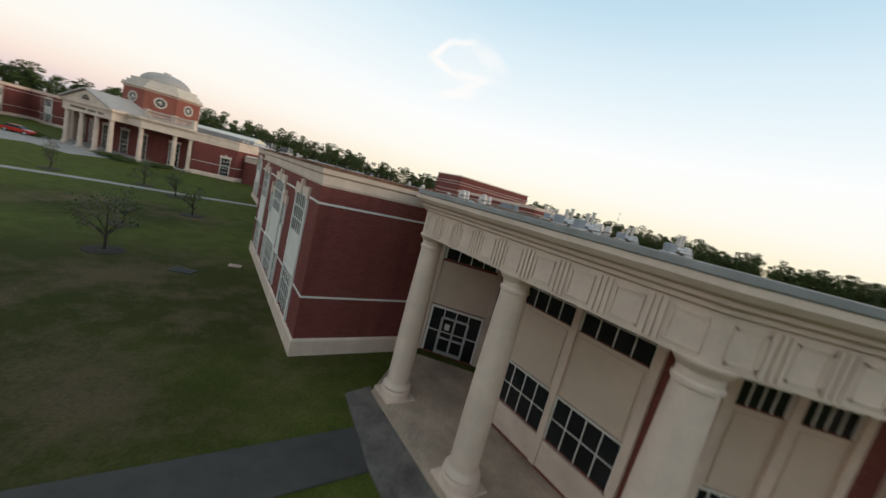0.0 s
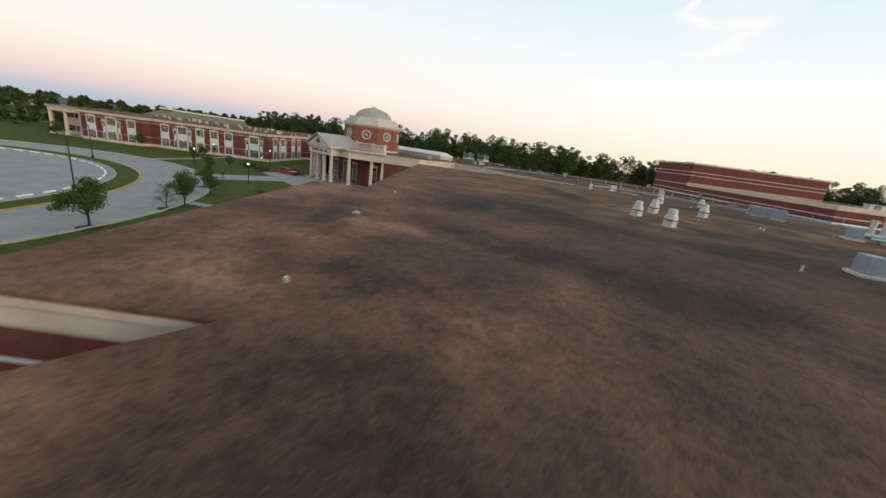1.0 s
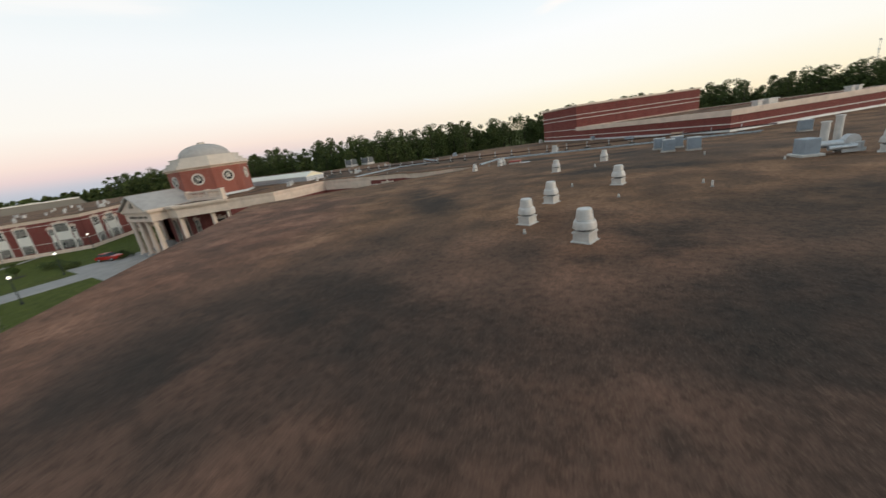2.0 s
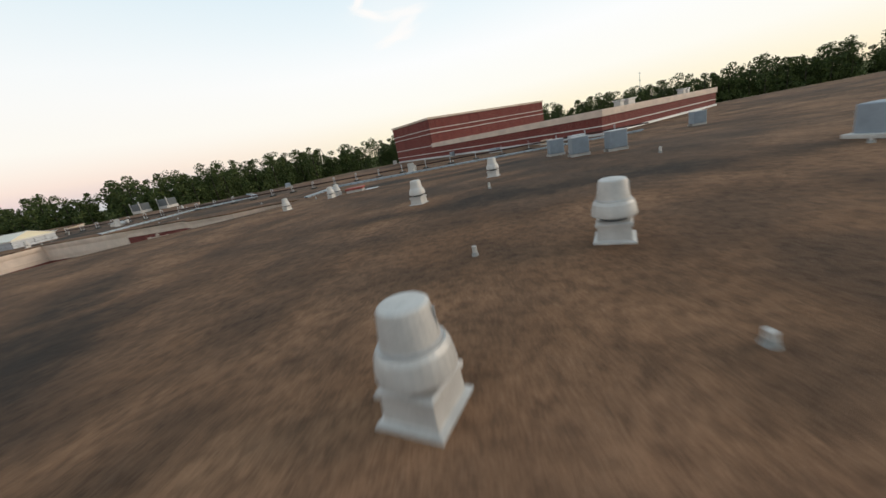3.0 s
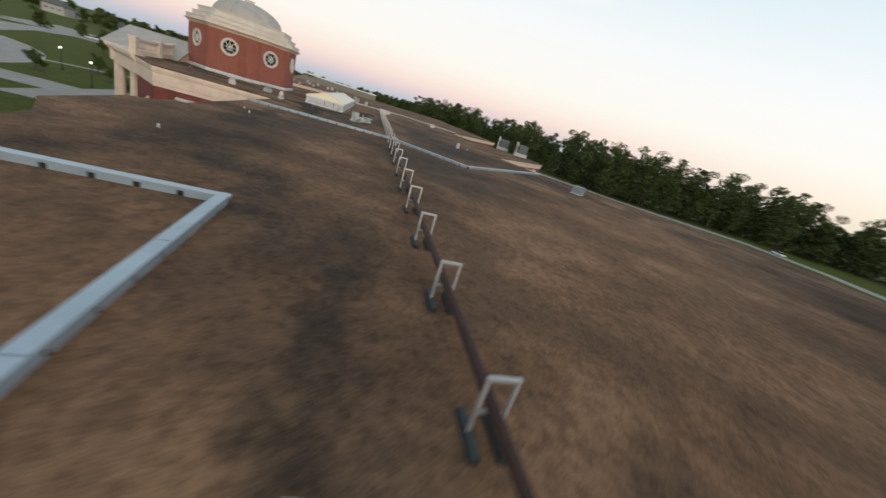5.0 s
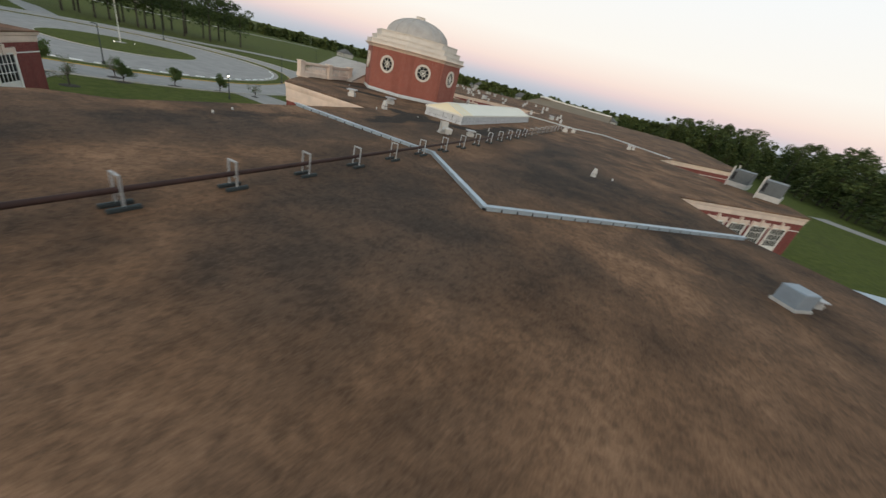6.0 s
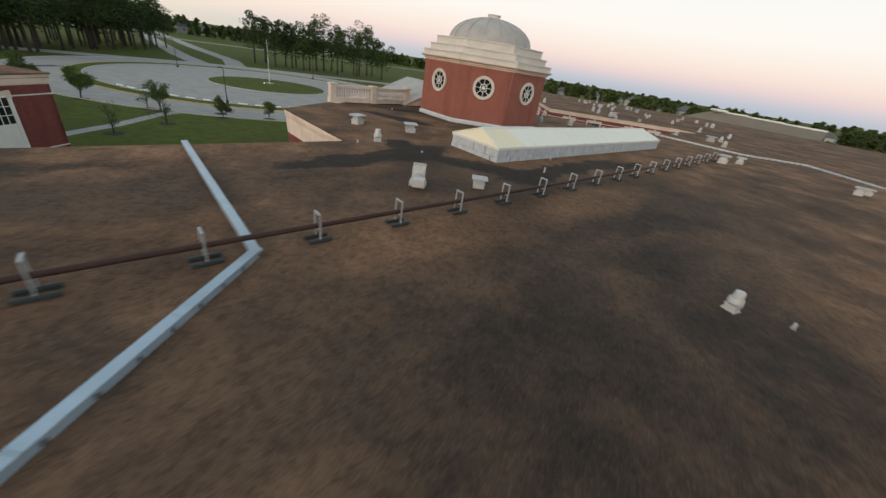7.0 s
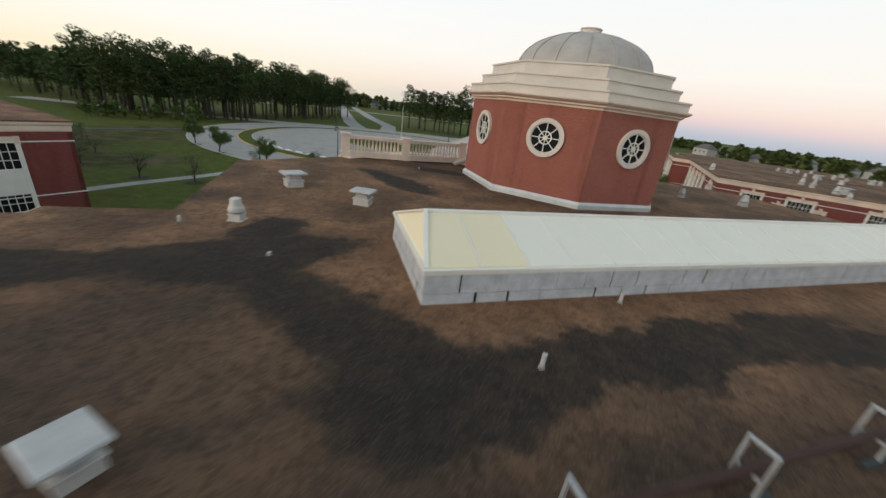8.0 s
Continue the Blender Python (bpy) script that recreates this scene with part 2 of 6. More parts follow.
def roof_gravel():
    k = Nodes("roof_gravel")
    mid = k.noise(0.30, 9, 0.62)
    fine = k.noise(4.6, 8, 0.74)
    grit = k.noise(26.0, 4, 0.72)
    tan = k.ramp(mid, (0.28, (0.128, 0.067, 0.036)), (0.5, (0.232, 0.125, 0.069)), (0.72, (0.352, 0.192, 0.108)))
    rose = k.ramp(mid, (0.28, (0.166, 0.079, 0.050)), (0.5, (0.282, 0.137, 0.088)), (0.72, (0.410, 0.206, 0.137)))
    base = k.mix(blots(k, ((-8, 24, 24, 17, 40), (-28, 44, 18, 8, -45)), 14.0, 0.1, 0.5, 1.4), tan, rose)
    wet = (0.024, 0.022, 0.019)
    patches = k.ramp(k.noise(0.085, 8, 0.62), (0.38, (0.75, 0.75, 0.75)), (0.50, (0, 0, 0)))
    col = k.mix(patches, base, k.mix(0.70, base, (0.036, 0.029, 0.024)))
    mottle = k.ramp(k.noise(0.36, 7, 0.60), (0.40, (0.75, 0.75, 0.75)), (0.58, (0, 0, 0)))
    col = k.mix(mottle, col, k.mix(0.65, col, (0.040, 0.031, 0.025)))
    # broad darker zones, mixed over half way to a dark brown
    col = k.mix(blots(k, DARKER, 12.0, 0.12, 0.5, 1.5), col, k.mix(0.58, col, (0.052, 0.042, 0.035)))
    broken = k.ramp(k.noise(0.9, 8, 0.70), (0.36, (1, 1, 1)), (0.64, (0.55, 0.55, 0.55)))
    col = k.mix(blots(k, DAMP, 5.0, 0.36, 0.4, 1.55), col, k.mix(broken, col, k.mix(0.84, col, wet)))
    col = k.mix(blots(k, LIGHTER, 2.2, 0.6, 0.5, 1.5), col, k.mix(0.7, col, base))
    dense = k.ramp(k.noise(1.3, 8, 0.72), (0.40, (1, 1, 1)), (0.66, (0.80, 0.80, 0.80)))
    col = k.mix(blots(k, PUDDLES, 3.0, 0.5, 0.78, 1.16), col, k.mix(dense, col, k.mix(0.94, col, wet)))
    col = k.mix(k.ramp(fine, (0.38, (1.0, 1.0, 1.0)), (0.55, (0, 0, 0))), col, k.mix(0.46, col, (0.014, 0.010, 0.008)))
    col = k.mix(k.ramp(grit, (0.38, (0.7, 0.7, 0.7)), (0.52, (0, 0, 0))), col, k.mix(0.45, col, (0.012, 0.009, 0.007)))
    col = k.mix(k.ramp(grit, (0.56, (0, 0, 0)), (0.70, (0.5, 0.5, 0.5))), col, k.mix(0.35, col, (0.50, 0.36, 0.26)))
    k.bump(fine, 0.6, 0.05)
    return k.done(col, 0.92, 0, 0.14)


def brick(name, a, b, mortar):
    k = Nodes(name)
    x = k.n.new("ShaderNodeTexBrick")
    k.l.new(k.co.outputs["UV"], x.inputs["Vector"])
    x.inputs["Scale"].default_value = 1.0
    x.inputs["Brick Width"].default_value, x.inputs["Row Height"].default_value = 0.215, 0.075
    x.inputs["Mortar Size"].default_value, x.inputs["Mortar Smooth"].default_value = 0.008, 0.2
    x.inputs["Color1"].default_value, x.inputs["Color2"].default_value, x.inputs["Mortar"].default_value = (*a, 1), (*b, 1), (*mortar, 1)
    stain = k.noise(0.6, 5, 0.65)
    col = k.mix(k.ramp(stain, (0.3, (0.28, 0.28, 0.28)), (0.65, (0, 0, 0))), x.outputs["Color"], tuple(c * 0.55 for c in a))
    drip = k.ramp(k.noise(1.1, 6, 0.6, stretch=(1.0, 1.0, 0.07)), (0.52, (0, 0, 0)), (0.70, (0.45, 0.45, 0.45)))
    col = k.mix(drip, col, tuple(c * 0.4 for c in a))
    k.bump(x.outputs["Fac"], -0.5, 0.02)
    return k.done(col, 0.85, 0, 0.25)


def grass():
    k = Nodes("grass_lawn")
    big, mid, fine = k.noise(0.10, 6, 0.65), k.noise(0.7, 6, 0.7), k.noise(9.0, 6, 0.78)
    col = k.ramp(mid, (0.3, (0.058, 0.072, 0.013)), (0.55, (0.098, 0.114, 0.022)), (0.8, (0.145, 0.146, 0.036)))
    worn = blots(k, ((-17, 14, 15, 9, 40), (-24, 3, 14, 8, 40), (-13, 5, 8, 7, 0), (-34, 27, 9, 5, 45), (-26, -12, 16, 8, 40)), 14.0, 0.16, 0.35, 1.5)
    patch = k.ramp(k.noise(0.22, 8, 0.7), (0.46, (0.0, 0.0, 0.0)), (0.60, (1.0, 1.0, 1.0)))
    col = k.mix(worn, col, k.mix(patch, (0.050, 0.054, 0.012), (0.135, 0.098, 0.055)))
    col = k.mix(k.ramp(big, (0.5, (0.0, 0.0, 0.0)), (0.7, (0.4, 0.4, 0.4))), col, (0.060, 0.055, 0.022))
    col = k.mix(k.ramp(fine, (0.38, (0.8, 0.8, 0.8)), (0.58, (0, 0, 0))), col, k.mix(0.6, col, (0.012, 0.018, 0.006)))
    k.bump(fine, 0.7, 0.08)
    return k.done(col, 0.95, 0, 0.1)


def glass(name, color):
    k = Nodes(name)
    return k.done(k.ramp(k.noise(0.8, 2), (0.3, color), (0.7, tuple(c * 1.8 for c in color))), 0.08, 0, 0.3)


def foliage(name, dark, light):
    k = Nodes(name)
    g = k.n.new("ShaderNodeNewGeometry")
    col = k.ramp(g.outputs["Random Per Island"], (0.0, dark), (1.0, light))
    col = k.mix(0.35, col, k.ramp(k.noise(0.25, 3), (0.35, dark), (0.7, light)))
    k.b.inputs["Subsurface Weight"].default_value = 0.0
    return k.done(col, 0.8, 0, 0.2)


ROOF_Z = 8.6
GRAVEL = roof_gravel()
BRICK = brick("red_brick", (0.215, 0.052, 0.042), (0.150, 0.038, 0.033), (0.22, 0.10, 0.085))
BRICK_DRUM = brick("red_brick_drum", (0.305, 0.092, 0.066), (0.250, 0.074, 0.054), (0.33, 0.17, 0.13))
STEPGREY = plain("pale_step_coating", (0.62, 0.555, 0.49), 0.75, spread=0.14, scale=0.7)
CREAM = plain("cream_cast_stone", (0.69, 0.55, 0.45), 0.75, spread=0.22, scale=0.8)
WHITE = plain("white_trim", (0.74, 0.71, 0.65), 0.6, spread=0.12, scale=1.2)
PANEL = plain("cream_panel", (0.64, 0.51, 0.40), 0.7, spread=0.12, scale=0.6)
ALU = plain("white_metal_edge", (0.55, 0.56, 0.56), 0.5, 0.2, spread=0.2, scale=1.5)
BLUEMETAL = plain("pale_blue_metal_capping", (0.36, 0.43, 0.49), 0.4, 0.35, spread=0.2, scale=1.0)
GALV = plain("galvanised_steel", (0.52, 0.53, 0.54), 0.45, 0.6, spread=0.25, scale=3.0)
VENTWHITE = plain("weathered_white_metal", (0.54, 0.515, 0.485), 0.5, 0.25, spread=0.22, scale=3.0)
COWLGREY = plain("dull_grey_sheet", (0.44, 0.425, 0.42), 0.6, 0.1, spread=0.2, scale=2.5)
UNITGREY = plain("grey_painted_steel", (0.27, 0.31, 0.35), 0.5, 0.2, spread=0.2, scale=2.0)
CHILLER = plain("dark_grey_coil_casing", (0.13, 0.14, 0.145), 0.6, 0.2)
LEAD = plain("dome_sheet_metal", (0.40, 0.365, 0.335), 0.65, 0.0, spread=0.22, scale=0.8)
DARKGLASS = glass("dark_window_glass", (0.010, 0.011, 0.012))
CONC = plain("pale_concrete", (0.31, 0.288, 0.27), 0.9, spread=0.25, scale=0.35, fine=9)
PATHC = plain("grey_walk_concrete", (0.062, 0.058, 0.053), 0.9, spread=0.35, scale=0.5, fine=9)
CURB = plain("kerb_concrete", (0.48, 0.44, 0.38), 0.9, spread=0.2)
YELLOW = plain("yellow_kerb_paint", (0.55, 0.36, 0.10), 0.8, spread=0.3)
GRASS = grass()
SKYLIGHT = plain("skylight_panel", (0.75, 0.71, 0.61), 0.55, spread=0.05, scale=0.4, bump=0.03)
SKYLIGHT_Y = plain("yellowed_skylight_panel", (0.76, 0.66, 0.46), 0.55, spread=0.05, scale=0.4, bump=0.03)
RUST = plain("rusty_pipe_paint", (0.046, 0.020, 0.015), 0.75, 0.0, spread=0.4, scale=2.0)
RUBBER = plain("black_rubber", (0.03, 0.035, 0.035), 0.8)
REDPAINT = plain("red_painted_metal", (0.32, 0.07, 0.05), 0.6, spread=0.25)
BARK = plain("bark", (0.055, 0.043, 0.034), 0.95, spread=0.4, scale=2)
PINE = foliage("pine_needles", (0.018, 0.034, 0.011), (0.075, 0.102, 0.028))
LEAF = foliage("oak_leaves", (0.040, 0.070, 0.018), (0.120, 0.160, 0.045))
WOODS = foliage("woodland", (0.022, 0.040, 0.013), (0.110, 0.134, 0.040))
TWIG = plain("bare_twigs", (0.20, 0.165, 0.135), 0.95, spread=0.3)
EDGE = plain("weathered_grey_edge", (0.30, 0.30, 0.29), 0.75, 0.0, spread=0.35, scale=0.7)
PORCHFLOOR = plain("stained_concrete", (0.46, 0.35, 0.265), 0.85, spread=0.45, scale=0.5, fine=8)
STAINED = plain("blackened_concrete", (0.15, 0.132, 0.115), 0.9, spread=0.6, scale=0.9, fine=9)
DARK = plain("dark_void", (0.02, 0.02, 0.022), 0.8)


# ---------------------------------------------------------------- mesh helpers
def empty(name, at=(0, 0, 0)):
    e = new(name)
    e.location = at
    e.empty_display_size = 0.2
    return e


def part(name, bm, material, parent=None, label="", smooth=False):
    me = bpy.data.meshes.new(name)
    bm.normal_update()
    bm.to_mesh(me)
    bm.free()
    me.materials.append(material)
    if smooth:
        for p in me.polygons:
            p.use_smooth = True
    ob = new(name, me)
    if parent is not None:
        ob.parent = parent
        if parent.type == "EMPTY":
            ob.location = -parent.location
    return tagged(ob, label) if label else ob


def box(bm, c, size, rz=0.0, bevel=0.0):
    """A box centred at c, turned by rz degrees round z."""
    m = Matrix.Translation(c) @ Matrix.Rotation(radians(rz), 4, "Z") @ Matrix.Diagonal((*size, 1))
    g = bmesh.ops.create_cube(bm, size=1, matrix=m)
    if bevel:
        es = list({e for v in g["verts"] for e in v.link_edges})
        bmesh.ops.bevel(bm, geom=es, offset=bevel, segments=1, affect="EDGES")


def turn(bm, profile, at, segments=24, phase=0.0, cap=True):
    """A lathe: rings of (radius, z) round the upright through at."""
    rings = []
    for r, z in profile:
        rings.append([bm.verts.new((at[0] + r * math.cos(phase + 2 * math.pi * i / segments), at[1] + r * math.sin(phase + 2 * math.pi * i / segments), at[2] + z)) for i in range(segments)])
    for a, b in zip(rings, rings[1:]):
        for i in range(segments):
            bm.faces.new((a[i], a[(i + 1) % segments], b[(i + 1) % segments], b[i]))
    if cap:
        bm.faces.new(list(reversed(rings[0])))
        bm.faces.new(rings[-1])


def prism(bm, pts, z0, z1):
    """A closed plan, counter-clockwise, raised from z0 to z1."""
    lo = [bm.verts.new((x, y, z0)) for x, y in pts]
    hi = [bm.verts.new((x, y, z1)) for x, y in pts]
    bm.faces.new(list(reversed(lo)))
    bm.faces.new(hi)
    n = len(pts)
    for i in range(n):
        bm.faces.new((lo[i], lo[(i + 1) % n], hi[(i + 1) % n], hi[i]))


def offsets(pts, closed):
    """The mitred outward (right-hand) direction at each point of a line."""
    res, n = [], len(pts)
    for i, p in enumerate(pts):
        q, r = pts[i - 1] if i or closed else None, pts[(i + 1) % n] if i < n - 1 or closed else None
        ns = []
        for a, b in ((q, p), (p, r)):
            if a is not None and b is not None:
                d = Vector((b[0] - a[0], b[1] - a[1])).normalized()
                ns.append(Vector((d.y, -d.x)))
        m = sum(ns, Vector((0, 0)))
        m.normalize()
        res.append(m / max(0.3, m.dot(ns[0])))
    return res


def sweep(bm, profile, pts, closed=False):
    """A closed profile of (outward, z) drawn along a plan line with mitred corners."""
    rows = []
    for p, o in zip(pts, offsets(pts, closed)):
        rows.append([bm.verts.new((p[0] + o.x * u, p[1] + o.y * u, z)) for u, z in profile])
    k, n = len(profile), len(rows)
    for i in range(n if closed else n - 1):
        a, b = rows[i], rows[(i + 1) % n]
        for j in range(k):
            bm.faces.new((a[j], b[j], b[(j + 1) % k], a[(j + 1) % k]))
    if not closed:
        bm.faces.new(rows[0])
        bm.faces.new(list(reversed(rows[-1])))
    bmesh.ops.recalc_face_normals(bm, faces=bm.faces)


def strip(bm, p0, p1, u0, u1, z0, z1, out0, out1):
    """A box on a wall from p0 to p1: along it from u0 to u1, up from z0 to z1, out from the wall from out0 to out1."""
    d = Vector((p1[0] - p0[0], p1[1] - p0[1]))
    d.normalize()
    nrm = Vector((d.y, -d.x))
    c = Vector((p0[0], p0[1])) + d * (u0 + u1) / 2 + nrm * (out0 + out1) / 2
    box(bm, (c.x, c.y, (z0 + z1) / 2), (u1 - u0, out1 - out0, z1 - z0), math.degrees(math.atan2(d.y, d.x)))


def wall_uv(bm):
    """Lay the plan's run and the height onto upright faces, in metres."""
    uv = bm.loops.layers.uv.verify()
    bm.normal_update()
    for f in bm.faces:
        d = Vector((-f.normal.y, f.normal.x, 0))
        d = d.normalized() if d.length > 0.1 else Vector((1, 0, 0))
        for lp in f.loops:
            lp[uv].uv = (lp.vert.co.dot(d), lp.vert.co.z if abs(f.normal.z) < 0.7 else lp.vert.co.y)


AXIS = -80.9


def mir(p):
    return (2 * AXIS - p[0], *p[1:])


def mirrored(line):
    return [mir(p) for p in reversed(line)]


def roof_z(x, y):
    """The gravel roof falls gently from a ridge to its edges."""
    return ROOF_Z + 0.46 * math.exp(-((x + 1) / 13) ** 2 - ((y - 63) / 16) ** 2)

# ---------------------------------------------------------------- ground, roads and lawns
RX, RY = -82.0, -20.0


def disc(bm, r0, r1, z0, z1, n=96, cx=RX, cy=RY):
    """A flat ring, or a disc where r0 is 0."""
    if r0 <= 0:
        turn(bm, [(r1, z0), (r1, z1)], (cx, cy, 0), n)
        return
    rings = []
    for r, z in ((r0, z0), (r0, z1), (r1, z1), (r1, z0)):
        rings.append([bm.verts.new((cx + r * math.cos(2 * math.pi * i / n), cy + r * math.sin(2 * math.pi * i / n), z)) for i in range(n)])
    for a, b in zip(rings, rings[1:] + rings[:1]):
        for i in range(n):
            bm.faces.new((a[i], b[i], b[(i + 1) % n], a[(i + 1) % n]))
    bmesh.ops.recalc_face_normals(bm, faces=bm.faces)


def ribbon(bm, pts, width, z0, z1):
    """A path of one width along a line."""
    n, left, right = len(pts), [], []
    for p, o in zip(pts, offsets(pts, False)):
        right.append((p[0] + o.x * width / 2, p[1] + o.y * width / 2))
        left.append((p[0] - o.x * width / 2, p[1] - o.y * width / 2))
    for i in range(n - 1):
        prism(bm, [right[i], right[i + 1], left[i + 1], left[i]], z0, z1)


bm = bmesh.new()
bmesh.ops.create_grid(bm, x_segments=60, y_segments=60, size=2400)
ground = tagged(part("ground", bm, GRASS), "mown green lawn and open ground with bare patches", "ground", kind="structure")

bm = bmesh.new()
disc(bm, 41.0, 51.5, -0.1, 0.03)
tagged(part("road", bm, CONC), "pale concrete ring drive round the turning circle", "road", kind="structure")
bm = bmesh.new()
disc(bm, 0, 38.0, -0.1, 0.03)
tagged(part("pavement", bm, CONC), "pale concrete forecourt inside the ring drive", "pavement", kind="structure")
bm = bmesh.new()
disc(bm, 38.0, 41.0, -0.1, 0.14)
tagged(part("lawn_verge", bm, GRASS), "narrow grass verge between ring drive and forecourt", "verge", kind="structure")
bm = bmesh.new()
disc(bm, 0, 15.5, -0.1, 0.15, 64, -84.5, -20.5)
tagged(part("lawn_circle", bm, GRASS), "round grass island with the flagpole", "lawn", kind="structure")
for nm, r0, r1, mt, lb in (("kerb_inner", 37.85, 38.0, CURB, "pale concrete kerb of the forecourt"), ("kerb_outer", 41.0, 41.18, YELLOW, "worn yellow painted kerb of the verge"), ("kerb_drive", 51.5, 51.68, CURB, "pale concrete kerb of the drive")):
    bm = bmesh.new()
    disc(bm, r0, r1, -0.1, 0.17)
    tagged(part(nm, bm, mt), lb, "kerb", kind="structure")
bm = bmesh.new()
disc(bm, 15.5, 15.65, -0.1, 0.17, 64, -84.5, -20.5)
tagged(part("kerb_circle", bm, CURB), "pale kerb round the grass island", "kerb", kind="structure")
bm = bmesh.new()
ribbon(bm, [(-88, -70), (-93, -100), (-90, -160), (-88, -330)], 7, -0.1, 0.035)
ribbon(bm, [(-76, -70), (-74, -100), (-74, -160), (-76, -330)], 7, -0.1, 0.035)
ribbon(bm, [(30, -62), (-20, -58), (-60, -66), (-100, -70), (-150, -60), (-230, -20)], 8, -0.1, 0.037)
ribbon(bm, [(-380, -250), (-80, -240), (300, -255)], 9, -0.1, 0.04)
tagged(part("road_avenue", bm, CONC), "pale concrete avenue leading away past a grass median", "road", kind="structure")
bm = bmesh.new()
ribbon(bm, [(-131, -8), (-170, -25), (-260, -40)], 9, -0.1, 0.041)
prism(bm, [(-240, -58), (-195, -48), (-195, -12), (-240, -14)], -0.1, 0.043)
tagged(part("pavement_lot", bm, CONC), "pale concrete parking lot beyond the far wing", "pavement", kind="structure")
bm = bmesh.new()
ribbon(bm, [(-34.5, 49), (-41.3, 40.6), (-47.5, 34), (-53.5, 25.8), (-58.5, 22.5)], 1.6, -0.1, 0.05)
ribbon(bm, [(-81.5, 30.5), (-81.5, 56)], 7.0, -0.1, 0.051)
ribbon(bm, mirrored([(-34.5, 49), (-41.3, 40.6), (-47.5, 34), (-53.5, 25.8), (-58.5, 22.5)]), 1.6, -0.1, 0.05)
tagged(part("pavement_walks", bm, CONC), "pale concrete footpaths across the lawn", "footpath", kind="structure")
bm = bmesh.new()
ribbon(bm, [(-40, -27.9), (-12, 0.1), (-2.5, 9.6), (0, 12.1)], 1.95, -0.1, 0.05)
tagged(part("pavement_path", bm, PATHC), "dark weathered footpath leading to the corner portico", "footpath", kind="structure")
bm = bmesh.new()
prism(bm, [(-3.9, 12.3), (-1.6, 9.3), (1.0, 6.7), (3.6, 5.2), (5.2, 5.4), (-2.0, 12.6), (-3.3, 13.3)], -0.1, 0.07)
tagged(part("pavement_apron", bm, STAINED), "stained concrete apron before the corner portico", "pavement", kind="structure")


# ---------------------------------------------------------------- the school: plan
A, B, C2, W = (-7.3, 13.5), (-20.2, 26.4), (-17.8, 28.8), (-43.9, 54.9)
V, V2 = (-24.6, 74.2), (-24.6, 78.7)
K, K2, K3 = (-58.8, 78.7), (-58.8, 67.3), (-65.2, 62.6)
N, P0, P1, P2, P3, N2 = (-3.2, 17.5), (-3.15, 12.9), (4.05, 5.7), (12.65, 5.7), (19.85, 12.9), (19.9, 17.5)
A2, B2, C3 = (24.0, 13.5), (36.9, 26.4), (34.5, 28.8)
BAY = [(-38.6, 78.7), (-36.4, 77.2), (-31.4, 77.2), (-29.0, 78.7)]
EAST = [K3, K2, K] + BAY + [V2, V, W, C2, B, A, N, P0, P1, P2, P3, N2, A2, B2, C3, (62, 56), (62, 125), (-28.3, 126.0), (-40, 126), (-56, 110), (-64.8, 106.8), (-78, 121)]
PLAN = EAST + mirrored(EAST)

bm = bmesh.new()
EAVES = [-0.02 if p[1] < 13.2 else 0.21 for p in PLAN]
bm.faces.new([bm.verts.new((p[0] + o.x * e, p[1] + o.y * e, ROOF_Z)) for p, o, e in zip(PLAN, offsets(PLAN, True), EAVES)])
for axis, lo, hi in (((1, 0, 0), -110, 62), ((0, 1, 0), 6, 126)):
    for c in range(lo, hi, 4):
        bmesh.ops.bisect_plane(bm, geom=bm.verts[:] + bm.edges[:] + bm.faces[:], plane_co=(c * axis[0], c * axis[1], 0), plane_no=axis)
top = bm.faces[:]
ext = bmesh.ops.extrude_face_region(bm, geom=top)
under = [v for v in ext["geom"] if isinstance(v, bmesh.types.BMVert)]
bmesh.ops.translate(bm, verts=under, vec=(0, 0, -0.1))
for v in set(bm.verts) - set(under):
    v.co.z = roof_z(v.co.x, v.co.y)
bmesh.ops.recalc_face_normals(bm, faces=bm.faces)
roof = tagged(part("roof", bm, GRAVEL), "flat brown gravel roof with dark water stains", "roof", kind="structure")

CORNICE = [(-0.35, 7.75), (0.02, 7.75), (0.05, 7.85), (0.05, 8.2), (0.14, 8.28), (0.16, 8.48), (0.2, 8.5), (0.2, 8.57), (0.15, 8.58), (0.13, 8.5), (-0.35, 8.4)]
BASE = [(-0.3, -0.2), (0.07, -0.2), (0.07, 0.72), (0.0, 0.84), (-0.3, 0.84)]


def band(z, h=0.09, out=0.03):
    return [(-0.05, z), (out, z), (out, z + h), (-0.05, z + h)]


DEEP = [(-0.35, 6.65), (0.04, 6.65), (0.04, 7.0), (0.08, 7.03), (0.08, 7.9), (0.14, 8.05), (0.2, 8.3), (0.2, 8.56), (0.15, 8.58), (0.13, 8.5), (-0.35, 8.4)]


def facade(thing, line, bands=(2.78, 6.98), crown=CORNICE):
    """Brick walls along a plan line, with a base course, string courses and a cornice."""
    for p, q in zip(line, line[1:]):
        b = bmesh.new()
        strip(b, p, q, 0, math.dist(p, q), -0.2, 8.4, -0.32, 0)
        wall_uv(b)
        part("wall", b, BRICK, thing)
    for nm, prof, mt in [("base_course", BASE, CREAM), ("cornice", crown, CREAM)] + [("string_course", band(z), WHITE) for z in bands]:
        b = bmesh.new()
        sweep(b, prof, line)
        part(nm, b, mt, thing)


